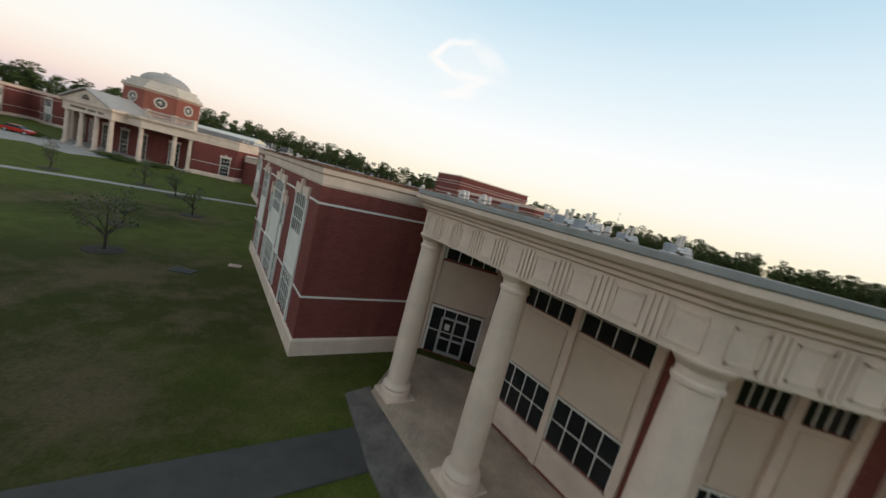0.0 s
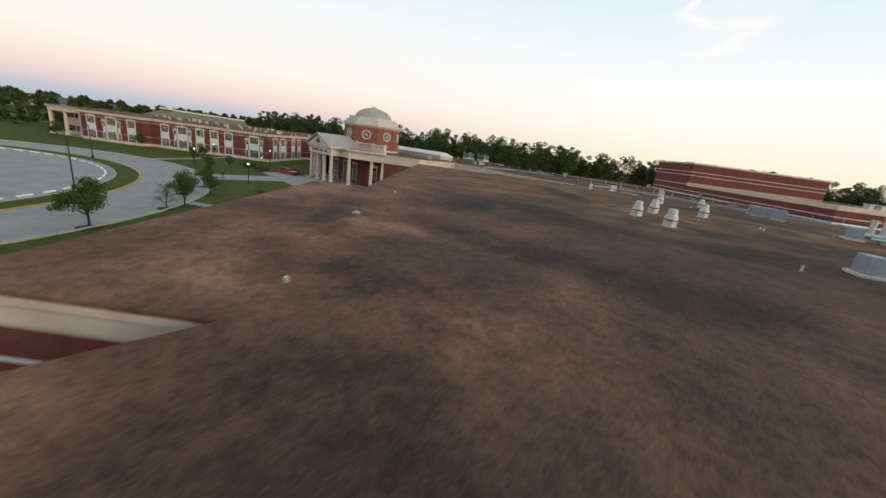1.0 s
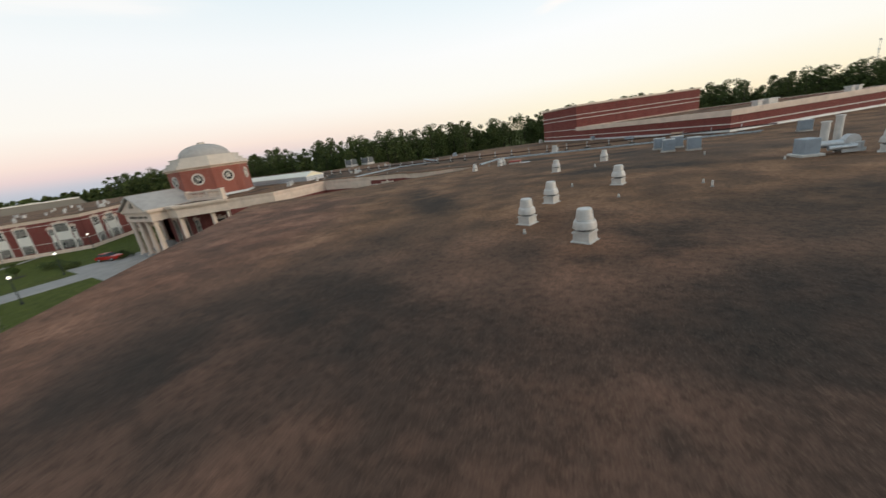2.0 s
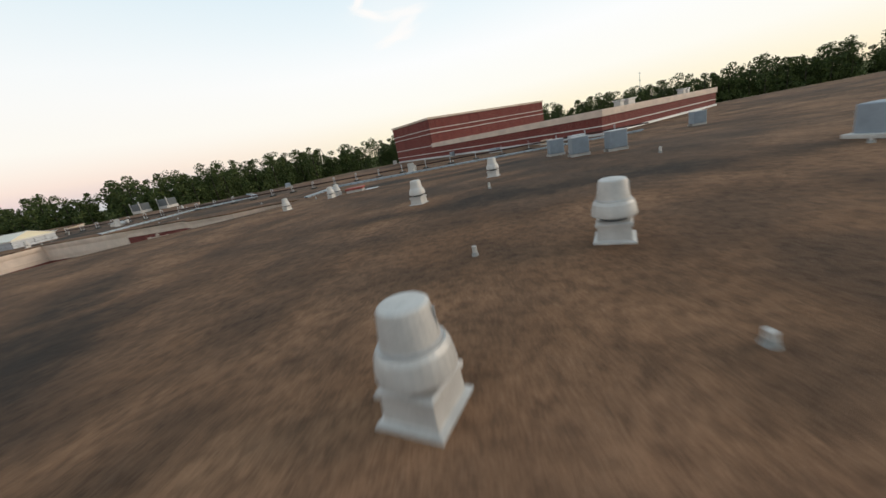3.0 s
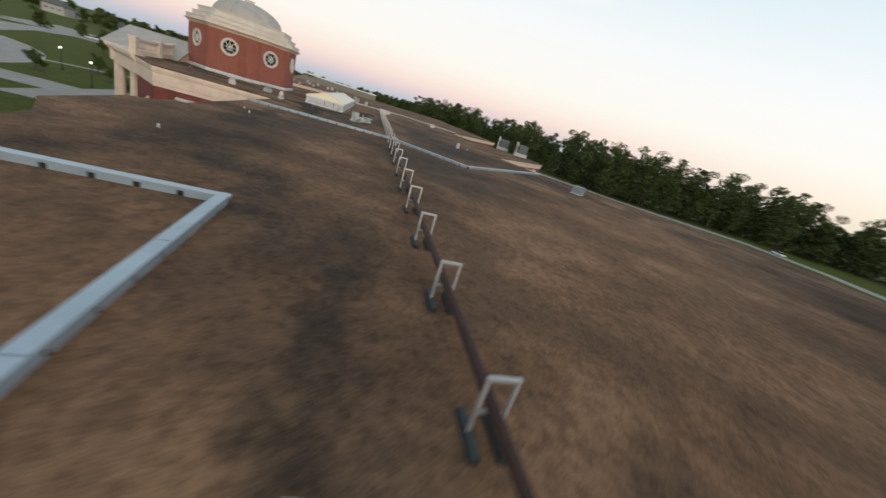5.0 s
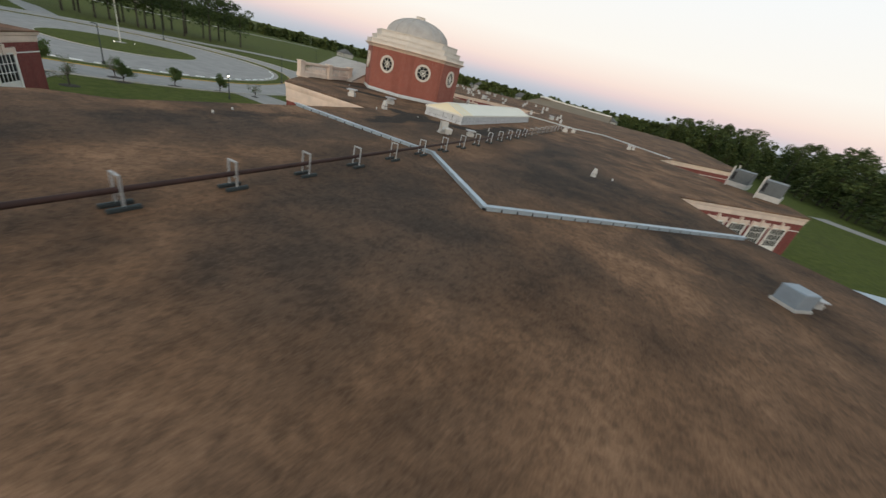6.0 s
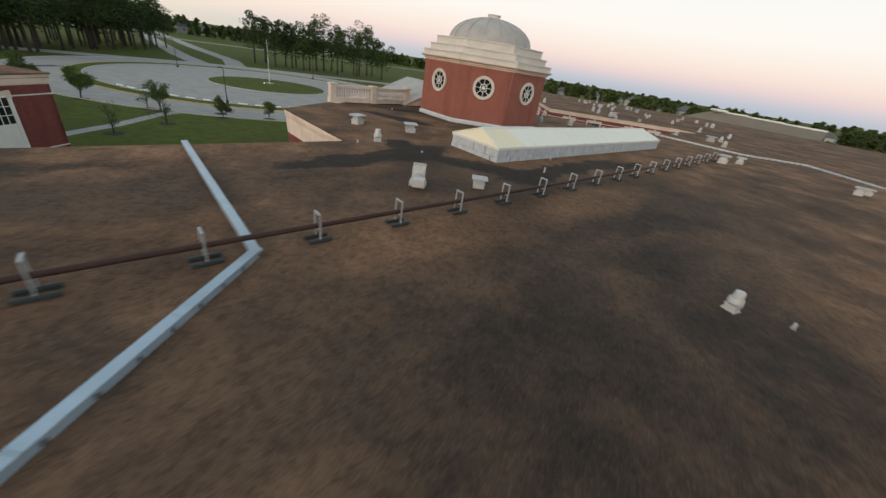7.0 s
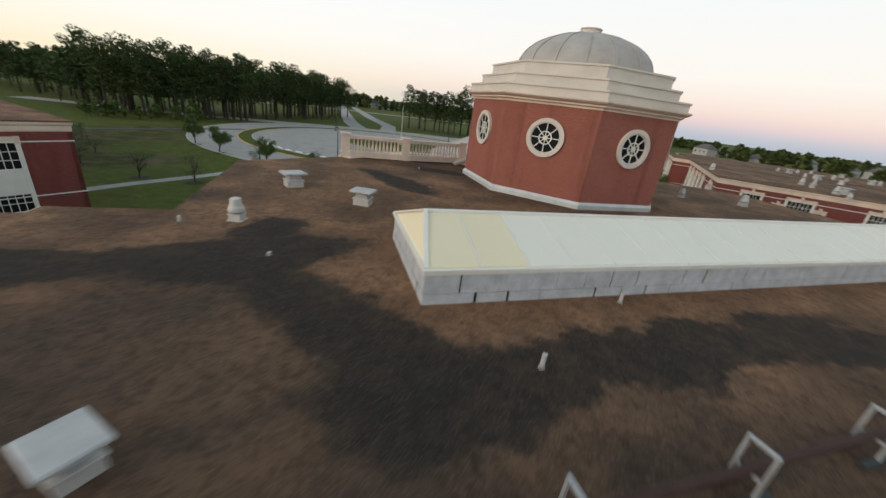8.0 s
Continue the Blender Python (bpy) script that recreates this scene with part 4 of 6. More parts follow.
def porch():
    t = tagged(empty("entrance_porch"), "columned entrance porch with a pediment and cream entablature", "porch")
    ent = [mir((-65.0, 62.6)), mir((-71.5, 57.0)), mir((-75.0, 57.0)), mir((-75.0, 54.5)), (-75.0, 54.5), (-75.0, 57.0), (-71.5, 57.0), (-65.0, 62.6)]
    b = bmesh.new()
    sweep(b, [(-0.9, 6.6), (0, 6.6), (0, 7.8), (0.1, 7.9), (0.1, 8.0), (0.35, 8.2), (0.42, 8.4), (0.42, 8.66), (-0.9, 8.66)], ent)
    part("entablature", b, CREAM, t)
    b = bmesh.new()
    prism(b, ent, 8.3, 8.6)
    part("flat_roof", b, GRAVEL, t)
    x0, x1, y0, y1, z = -86.6, -75.2, 54.2, 62.5, 8.66
    b = bmesh.new()
    top = 11.0
    m = (x0 + x1) / 2
    v = [b.verts.new(c) for c in ((x0, y0, z), (x1, y0, z), (m, y0, top), (x0, y1, z), (x1, y1, z), (m, y1, top))]
    for fc in ((0, 1, 2), (5, 4, 3), (0, 2, 5, 3), (2, 1, 4, 5), (1, 0, 3, 4)):
        b.faces.new([v[i] for i in fc])
    part("pediment", b, CREAM, t)
    b = bmesh.new()
    vs = [b.verts.new((m + 0.95 * math.cos(math.pi * k / 16), y0 - 0.03, 9.05 + 1.05 * math.sin(math.pi * k / 16))) for k in range(17)]
    b.faces.new(vs)
    arch = part("arched_window", b, DARKGLASS, t)
    b = bmesh.new()
    for k in range(16):
        for r0, r1 in ((0.92, 1.12),):
            a0, a1 = math.pi * k / 16, math.pi * (k + 1) / 16
            q4 = [(m + r * math.cos(a), y0 - d, 9.05 + r * 1.1 * math.sin(a)) for d in (0.02, 0.12) for r, a in ((r0, a0), (r1, a0), (r1, a1), (r0, a1))]
            w = [b.verts.new(c) for c in q4]
            for fc in ((0, 1, 2, 3), (7, 6, 5, 4), (0, 4, 5, 1), (2, 6, 7, 3), (1, 5, 6, 2), (3, 7, 4, 0)):
                b.faces.new([w[i] for i in fc])
    for k in (-0.45, 0.0, 0.45):
        box(b, (m + k, y0 - 0.06, 9.5), (0.06, 0.06, 0.9))
    box(b, (m, y0 - 0.07, 9.02), (2.5, 0.14, 0.12))
    part("window_frame", b, CREAM, arch)
    for k in range(17):
        if k not in (8, 13):
            b = bmesh.new()
            box(b, (m + (k - 8) * 0.48, 54.47, 7.35), (0.3, 0.06, 0.42))
            part("lettering_bar", b, LETTER, t)
    for s in (0, 1):
        b = bmesh.new()
        e = (x0 - 0.5, x1 + 0.5)[s]
        c = [(e, y0 - 0.5, z - 0.12), (m, y0 - 0.5, top + 0.1), (m, y1, top + 0.1), (e, y1, z - 0.12)]
        lo = [b.verts.new(k) for k in c]
        hi = [b.verts.new((k[0], k[1], k[2] + 0.22)) for k in c]
        b.faces.new(lo)
        b.faces.new(hi)
        for i in range(4):
            b.faces.new((lo[i], lo[(i + 1) % 4], hi[(i + 1) % 4], hi[i]))
        bmesh.ops.recalc_face_normals(b, faces=b.faces)
        part("pitched_roof", b, LEAD, t)
    for x, y in ((-75.6, 55.0), (-79.1, 55.0), (mir((-75.6, 0))[0], 55.0), (mir((-79.1, 0))[0], 55.0), (-71.9, 57.5), (-67.9, 60.9), (mir((-71.9, 0))[0], 57.5), (mir((-67.9, 0))[0], 60.9), (-65.9, 62.6), (mir((-65.9, 0))[0], 62.6)):
        column(t, x, y, 0.0, 6.62, 0.9)
    line = [mir((-62.5, 66.0)), mir((-73.0, 61.5)), (-73.0, 61.5), (-62.5, 66.0)]
    for p, q in zip(line, line[1:]):
        b = bmesh.new()
        strip(b, p, q, 0, math.dist(p, q), 0, 8.3, -0.3, 0)
        wall_uv(b)
        part("wall", b, BRICK, t)
        ln = math.dist(p, q)
        for u in ((ln * 0.3, ln * 0.72) if ln < 12 else (ln * 0.2, ln * 0.5, ln * 0.8)):
            window(t, p, q, u, 1.7, 0.3, 5.0, 3, 5)
    b = bmesh.new()
    prism(b, ent, -0.1, 0.3)
    part("paving", b, CONC, t)
    return t


porch()


# ---------------------------------------------------------------- skylight
KERBPANEL = plain("weathered_flashing", (0.52, 0.53, 0.55), 0.55, 0.1, spread=0.3, scale=2.5)


def skylight():
    x0, x1, y0, y1, z0, z1, zr = -95.4, -66.4, 80.45, 85.05, 8.6, 9.5, 10.35
    t = tagged(empty("skylight", (x0, y0, z0)), "long glazed ridge skylight with pale translucent panels", "skylight")
    rng = random.Random(5)
    for p, q in (((x0, y0), (x1, y0)), ((x1, y0), (x1, y1)), ((x1, y1), (x0, y1)), ((x0, y1), (x0, y0))):
        b = bmesh.new()
        ln = math.dist(p, q)
        strip(b, p, q, 0, ln, z0, z1, -0.2, 0)
        part("kerb", b, DARK, t)
        n = max(4, int(ln / 0.95))
        for i in range(n):
            for z2, z3, out, shift in ((z0 + 0.30, z1 - 0.05, 0.03, 0.0), (z0 - 0.02, z0 + 0.285, 0.055, 0.5)):
                gap = rng.choice((0.006, 0.015, 0.05, 0.09))
                u0, u1 = ln * (i + shift) / n, min(ln + 0.02, ln * (i + 1 + shift) / n - gap)
                if shift and i == 0:
                    u0 = -0.02
                b = bmesh.new()
                strip(b, p, q, u0, u1, z2, z3, 0, out)
                part("kerb_panel", b, KERBPANEL, t)
    b = bmesh.new()
    sweep(b, [(-0.25, z1 - 0.06), (0.06, z1 - 0.06), (0.06, z1 + 0.02), (0.1, z1 + 0.03), (0.1, z1 + 0.1), (-0.25, z1 + 0.1)], [(x0, y0), (x1, y0), (x1, y1), (x0, y1)], True)
    part("sill", b, WHITE, t)
    ym, n = (y0 + y1) / 2, 20
    hip = 0.45
    for side, ye in ((0, y0), (1, y1)):
        for i in range(n):
            a, c = x1 - (x1 - x0) * i / n, x1 - (x1 - x0) * (i + 1) / n
            b = bmesh.new()
            ra = a - hip if i == 0 else a - 0.03
            rc = c + 0.03
            ra, rc = min(ra, x1 - hip), max(rc, x0 + 0.0)
            dz = 0.05
            q = [(a - 0.03, ye, z1 + 0.08), (rc, ye, z1 + 0.08), (rc, ym, zr), (ra, ym, zr)]
            vs = [b.verts.new(k) for k in q]
            v2 = [b.verts.new((k[0], k[1], k[2] + dz)) for k in q]
            b.faces.new(vs)
            b.faces.new(v2)
            for j in range(4):
                b.faces.new((vs[j], vs[(j + 1) % 4], v2[(j + 1) % 4], v2[j]))
            bmesh.ops.recalc_face_normals(b, faces=b.faces)
            part("panel", b, SKYLIGHT_Y if i < 2 and side else SKYLIGHT, t)
            b = bmesh.new()
            m = Matrix.Translation((c, (ye + ym) / 2, (z1 + zr) / 2 + 0.08)) @ Matrix.Rotation(math.atan2(zr - z1 - 0.08, ym - ye), 4, "X")
            bmesh.ops.create_cube(b, size=1, matrix=m @ Matrix.Diagonal((0.045, math.dist((ye, z1), (ym, zr)), 0.05, 1)))
            part("bar", b, WHITE, t)
    b = bmesh.new()
    vs = [b.verts.new(k) for k in ((x1, y0, z1 + 0.1), (x1, y1, z1 + 0.1), (x1 - hip, ym, zr + 0.02))]
    b.faces.new(vs)
    part("hip_panel", b, SKYLIGHT_Y, t)
    for ye in (y0, y1):
        b = bmesh.new()
        f0, f1 = Vector((x1 + 0.02, ye, z1 + 0.12)), Vector((x1 - hip, ym, zr + 0.08))
        d = f1 - f0
        m = Matrix.Translation((f0 + f1) / 2) @ d.to_track_quat("X", "Z").to_matrix().to_4x4()
        bmesh.ops.create_cube(b, size=1, matrix=m @ Matrix.Diagonal((d.length, 0.12, 0.06, 1)))
        part("hip_bar", b, WHITE, t)
    b = bmesh.new()
    vs = [b.verts.new(k) for k in ((x0, y1, z1 + 0.1), (x0, y0, z1 + 0.1), (x0, ym, zr + 0.02))]
    b.faces.new(vs)
    part("hip_panel", b, SKYLIGHT_Y, t)
    b = bmesh.new()
    box(b, ((x0 + x1 - hip) / 2, ym, zr + 0.05), (x1 - x0 - hip, 0.16, 0.09))
    part("ridge", b, WHITE, t)
    return t


skylight()


# ---------------------------------------------------------------- roof joints and gas pipe
def joint(pts, label, metal=None):
    metal = metal or BLUEMETAL
    t = tagged(empty("expansion_joint", (*pts[0], ROOF_Z)), label, "roof joint")
    b = bmesh.new()
    sweep(b, [(-0.1, ROOF_Z), (0.1, ROOF_Z), (0.1, ROOF_Z + 0.14), (-0.1, ROOF_Z + 0.14)], pts)
    part("curb", b, DARK, t)
    for p, q in zip(pts, pts[1:]):
        ln = math.dist(p, q)
        n = max(1, round(ln / 3.0))
        for i in range(n):
            b = bmesh.new()
            u0, u1 = ln * i / n + (0.01 if i else -0.12), ln * (i + 1) / n - (0.01 if i < n - 1 else -0.12)
            strip(b, p, q, u0, u1, ROOF_Z + 0.13, ROOF_Z + 0.2, -0.135, 0.135)
            part("capping", b, metal, t)
        n = int(ln / 0.8)
        for i in range(n):
            u = ln * (i + 0.5) / n
            for s in (-1, 1):
                b = bmesh.new()
                strip(b, p, q, u - 0.355, u + 0.355, ROOF_Z + 0.0, ROOF_Z + 0.125, s * 0.115 - 0.015, s * 0.115 + 0.015)
                part("skirt", b, metal, t)
    for x, y in pts[1:-1]:
        b = bmesh.new()
        turn(b, [(0.175, 0.128), (0.175, 0.204)], (x, y, ROOF_Z), 12)
        part("corner_cap", b, metal, t)
    return t


joint([(-24.2, 78.6), (-24.2, 85.55), (8.0, 86.6)], "pale blue metal expansion joint capping across the roof")
joint([(-49.8, 78.6), (-49.6, 90.8), (-43.3, 97.0), (-55.6, 109.8)], "pale blue metal expansion joint capping with a zigzag corner")
joint(mirrored([(-49.9, 78.8), (-49.9, 90.9), (-43.7, 97.1), (-56.0, 109.8)]), "pale metal expansion joint capping on the far roof", ALU)


def gas_pipe():
    t = tagged(empty("gas_pipe", (-60, 90.6, ROOF_Z)), "rust red gas pipe on metal stands along the roof", "pipe")
    b = bmesh.new()
    m = Matrix.Translation((-45, 90.6, ROOF_Z + 0.5)) @ Matrix.Rotation(math.pi / 2, 4, "Y")
    bmesh.ops.create_cone(b, cap_ends=True, segments=12, radius1=0.08, radius2=0.08, depth=110, matrix=m)
    part("pipe", b, RUST, t)
    return t


gas_pipe()


POLEGREY = plain("dull_steel_channel", (0.062, 0.078, 0.082), 0.7, 0.2)


def pipe_stand():
    t = tagged(empty("pipe_stand"), "galvanised pipe stand on two black rubber feet", "pipe support", "stands under the gas pipe")
    for s in (-1, 1):
        b = bmesh.new()
        box(b, (0, 0.19 * s, 0.05), (0.75, 0.14, 0.1), 0, 0.015)
        foot = part("foot", b, RUBBER, t)
        b = bmesh.new()
        box(b, (0, 0.19 * s, 0.11), (0.73, 0.05, 0.022))
        part("channel", b, POLEGREY, foot)
        b = bmesh.new()
        box(b, (0, 0.19 * s, 0.49), (0.045, 0.05, 0.82))
        part("upright", b, GALV, t)
    b = bmesh.new()
    box(b, (0, 0, 0.92), (0.05, 0.43, 0.05))
    part("crossbar", b, GALV, t)
    b = bmesh.new()
    box(b, (0, 0, 0.42), (0.05, 0.38, 0.04))
    part("cradle", b, GALV, t)
    return t


stand = pipe_stand()
stand.location = (-20.9, 90.6, ROOF_Z)
for i in range(-9, 26):
    if i:
        copy_thing(stand, pose(-20.9 - 3.06 * i, 90.6, ROOF_Z))


# ---------------------------------------------------------------- roof ventilators
def turbine(at, k=1.0):
    t = tagged(empty("roof_ventilator", (at[0], at[1], roof_z(*at))), "white metal roof exhaust ventilator on a square curb", "ventilator", "roof ventilators")
    x, y, z = at[0], at[1], roof_z(*at)
    a = math.radians(28)
    square = [(math.cos(a + i * math.pi / 2) * math.sqrt(2), math.sin(a + i * math.pi / 2) * math.sqrt(2)) for i in range(4)]
    b = bmesh.new()
    rows = [[b.verts.new((x + sx * w * k, y + sy * w * k, z + h * k)) for sx, sy in square] for w, h in ((0.47, -0.06), (0.46, 0.02), (0.375, 0.05), (0.36, 0.37), (0.40, 0.38), (0.40, 0.45), (0.36, 0.48))]
    for p, q in zip(rows, rows[1:]):
        for i in range(4):
            b.faces.new((p[i], p[(i + 1) % 4], q[(i + 1) % 4], q[i]))
    b.faces.new(rows[-1])
    part("curb", b, VENTWHITE, t)
    b = bmesh.new()
    turn(b, [(0.3 * k, 0.46 * k), (0.3 * k, 0.66 * k)], (x, y, z), 20)
    part("neck", b, CHILLER, t)
    b = bmesh.new()
    turn(b, [(0.46 * k, 0.585 * k), (0.5 * k, 0.6 * k), (0.5 * k, 0.64 * k), (0.485 * k, 0.76 * k), (0.46 * k, 0.88 * k), (0.42 * k, 0.95 * k)], (x, y, z), 28)
    part("skirt", b, VENTWHITE, t)
    b = bmesh.new()
    turn(b, [(0.375 * k, 0.9 * k), (0.37 * k, 1.0 * k), (0.315 * k, 1.39 * k), (0.305 * k, 1.425 * k), (0.27 * k, 1.45 * k), (0.05 * k, 1.465 * k)], (x, y, z), 28)
    hood = part("hood", b, VENTWHITE, t)
    b = bmesh.new()
    turn(b, [(0.365 * k, 0.96 * k), (0.385 * k, 0.965 * k), (0.38 * k, 0.995 * k), (0.36 * k, 1.0 * k)], (x, y, z), 28)
    part("band", b, GALV, hood)
    b = bmesh.new()
    box(b, (x + 0.346 * k, y, z + 1.18 * k), (0.02 * k, 0.03 * k, 0.36 * k))
    part("seam", b, GALV, hood)
    return t


for x, y, k in ((-6.3, 46.3, 0.8), (-3.35, 44.0, 0.84), (-6.3, 50.4, 0.8), (-3.4, 54.5, 0.78), (-9.14, 62.5, 0.70), (-6.0, 67.35, 0.68), (9.5, 61.2, 0.86), (10.6, 62.4, 0.86),
                (-21.36, 71.1, 0.6), (-19.37, 74.37, 0.62), (-19.42, 75.6, 0.64), (-60.9, 100.1, 0.46), (-60.9, 78.7, 0.56), (-92.4, 70.3, 0.5), (-96.8, 72.4, 0.62)):
    turbine((x, y), k)


# ---------------------------------------------------------------- woods
def clump_cards(verts, faces, c, r, n, rng, flat=0.75, leaf=0.9):
    for _ in range(n):
        d = Vector((rng.gauss(0, 1), rng.gauss(0, 1), rng.gauss(0, 1)))
        d.normalize()
        p = Vector(c) + Vector((d.x * r, d.y * r, d.z * r * flat)) * (0.55 + 0.5 * rng.random())
        u = Vector((rng.gauss(0, 1), rng.gauss(0, 1), rng.gauss(0, 0.6)))
        u.normalize()
        w = u.cross(Vector((rng.gauss(0, 1), rng.gauss(0, 1), rng.gauss(0, 1))))
        if w.length < 1e-3:
            continue
        w.normalize()
        s = leaf * (0.6 + 0.8 * rng.random())
        i = len(verts)
        verts += [tuple(p - u * s), tuple(p + w * s * 0.7), tuple(p + u * s), tuple(p - w * s * 0.7)]
        faces.append((i, i + 1, i + 2, i + 3))


def trunk_ring(verts, faces, x, y, z0, z1, r0, r1, n=5):
    i = len(verts)
    for r, z in ((r0, z0), (r1, z1)):
        verts += [(x + r * math.cos(2 * math.pi * k / n), y + r * math.sin(2 * math.pi * k / n), z) for k in range(n)]
    for k in range(n):
        faces.append((i + k, i + (k + 1) % n, i + n + (k + 1) % n, i + n + k))


def woods(name, spots, label, lo, hi, cards, leaf, mt, bare=0.35, seed=1, clumps=8):
    rng = random.Random(seed)
    v, f, tv, tf = [], [], [], []
    for x, y in spots:
        h = lo + (hi - lo) * rng.random() ** 1.5
        w = h * (0.20 + 0.11 * rng.random())
        trunk_ring(tv, tf, x, y, 0, h * 0.85, 0.02 * h, 0.006 * h)
        z = h * (bare + 0.1 * rng.random())
        k = clumps
        for j in range(k):
            q = j / (k - 1)
            r = w * (1.0 - 0.6 * q) * (0.7 + 0.5 * rng.random())
            clump_cards(v, f, (x + rng.gauss(0, w * 0.35), y + rng.gauss(0, w * 0.35), z + (h - z) * (0.1 + 0.85 * q)), r, cards // k, rng, 0.7, leaf)
    t = tagged(empty(name), label, "woods", kind="stuff")
    for nm, vv, ff, m in (("crowns", v, f, mt), ("trunks", tv, tf, BARK)):
        me = bpy.data.meshes.new(nm)
        me.from_pydata(vv, [], ff)
        me.materials.append(m)
        o = new(nm, me)
        o.parent = t
    return t


def belt(p, q, depth, n, seed):
    rng = random.Random(seed)
    d = Vector((q[0] - p[0], q[1] - p[1]))
    m = Vector((-d.y, d.x)).normalized()
    res = []
    for i in range(n):
        u = (i + rng.random()) / n
        s = rng.random() * depth
        res.append((p[0] + d.x * u + m.x * s, p[1] + d.y * u + m.y * s))
    return res


def ring_of_woods():
    n_edge = [(260, 190), (170, 265), (40, 305), (-95, 290), (-150, 182)]
    spots = []
    for i, (p, q) in enumerate(zip(n_edge, n_edge[1:])):
        spots += belt(p, q, -34, int(math.dist(p, q) * 1.35), 20 + i)
    woods("woodland", spots, "dense dark pine wood behind the school", 12.5, 23, 760, 0.40, WOODS, 0.08, 5)
    woods("woodland", belt((-150, 182), (-340, 140), -40, 150, 5), "dark pine wood beyond the far wing", 13.5, 24, 760, 0.42, WOODS, 0.08, 6)
    woods("woodland", belt((-296, 131), (-366, 118), -34, 56, 51), "dark broad wood beyond the rear lot", 15, 22.5, 420, 0.6, WOODS, 0.06, 52)
    woods("woodland", belt((-340, 150), (-520, 60), -60, 110, 6), "far dark wood on the horizon", 10, 15, 200, 1.4, WOODS, 0.05, 6)
    woods("woodland", belt((-470, 60), (-500, -200), -60, 150, 7) + belt((-360, 60), (-385, -150), -14, 34, 37) + belt((-470, -200), (-150, -480), -60, 150, 8), "far mixed wood on the horizon", 8, 13, 150, 1.7, WOODS, 0.05, 7)
    woods("woodland", belt((-150, -480), (150, -440), -60, 130, 9) + belt((-250, -350), (30, -365), -18, 46, 33) + belt((150, -380), (330, -150), -60, 110, 10) + belt((330, -150), (260, 190), -60, 110, 13), "far mixed wood on the horizon", 10, 16, 150, 1.7, WOODS, 0.05, 8)
    woods("pine_grove", belt((90, -125), (2, -42), 30, 60, 11), "tall pine grove with bare trunks beyond the lawn", 11, 16.5, 1000, 0.34, PINE, 0.34, 29, 13)
    woods("pine_grove", belt((-6, -31), (-34, -52), 30, 34, 14) + belt((-34, -52), (-80, -140), 26, 70, 15), "tall pine grove with bare trunks beyond the drive", 15.5, 21.5, 1500, 0.29, PINE, 0.32, 9, 15)
    woods("pine_grove", belt((-108, -118), (-168, -96), -26, 20, 12), "scattered tall pines beyond the avenue", 17, 25, 1100, 0.38, PINE, 0.28, 10, 14)
    woods("shrub_belt", belt((-6, -22), (-30, -38), 8, 14, 16), "yellow-green young trees at the edge of the grove", 3, 6, 160, 0.4, LEAF, 0.1, 17)
    woods("woodland", belt((-190, 30), (-190, -40), -30, 18, 18) + belt((-240, 70), (-330, 110), -30, 40, 19), "scattered broad trees beyond the far wing", 4, 7.5, 200, 0.8, WOODS, 0.08, 21)


ring_of_woods()


# ---------------------------------------------------------------- trees on the lawns
def limb(v, f, a, b, r0, r1, n=5):
    d = (b - a).normalized()
    s = d.cross(Vector((0.3, 0.8, 0.5))).normalized()
    t = d.cross(s)
    i = len(v)
    for c, r in ((a, r0), (b, r1)):
        v += [tuple(c + s * (r * math.cos(2 * math.pi * k / n)) + t * (r * math.sin(2 * math.pi * k / n))) for k in range(n)]
    for k in range(n):
        f.append((i + k, i + (k + 1) % n, i + n + (k + 1) % n, i + n + k))


def tree(x, y, h, leafy, label, seed, wide=0.36):
    rng = random.Random(seed)
    t = tagged(empty("tree", (x, y, 0)), label, "tree")
    v, f, tv, tf, tips = [], [], [], [], []

    def grow(a, d, ln, r, depth):
        b = a + d * ln
        limb(v if depth < 2 else tv, f if depth < 2 else tf, a, b, r, r * 0.62, 6 if depth < 2 else 4)
        if depth == 4:
            tips.append(b)
            return
        if depth == 0:
            grow(b, (d + Vector((rng.gauss(0, 0.08), rng.gauss(0, 0.08), 0))).normalized(), ln * 0.95, r * 0.6, 1)
        for _ in range(3 if depth else 5):
            e = (d * 0.75 + Vector((rng.gauss(0, 0.55), rng.gauss(0, 0.55), rng.gauss(0.15, 0.3))) * wide * 2.2).normalized()
            grow(a + d * ln * (0.45 + 0.55 * rng.random()), e, ln * (0.62 + 0.2 * rng.random()), r * 0.55, depth + 1)
        tips.append(b)
    grow(Vector((x, y, -0.1)), Vector((rng.gauss(0, 0.04), rng.gauss(0, 0.04), 1)).normalized(), h * 0.31, 0.022 * h, 0)

    def made(name, vv, ff, m, parent):
        me = bpy.data.meshes.new(name)
        me.from_pydata(vv, [], ff)
        me.materials.append(m)
        o = new(name, me)
        o.parent = parent
        o.location = -parent.location
        return o
    made("trunk", v, f, BARK, t)
    if tv:
        made("branchwork", tv, tf, TWIG, t)
    lv, lf = [], []
    for p in tips:
        clump_cards(lv, lf, p, 0.085 * h, leafy, rng, 0.8, 0.017 * h)
    if leafy:
        made("crown", lv, lf, LEAF, t)
    b = bmesh.new()
    turn(b, [(1.15, -0.05), (1.05, 0.03), (0.5, 0.06)], (x, y, 0), 20)
    tagged(part("mulch_ring", b, MULCH), "dark round mulch bed at the foot of a tree", "mulch bed", "mulch rings")
    return t


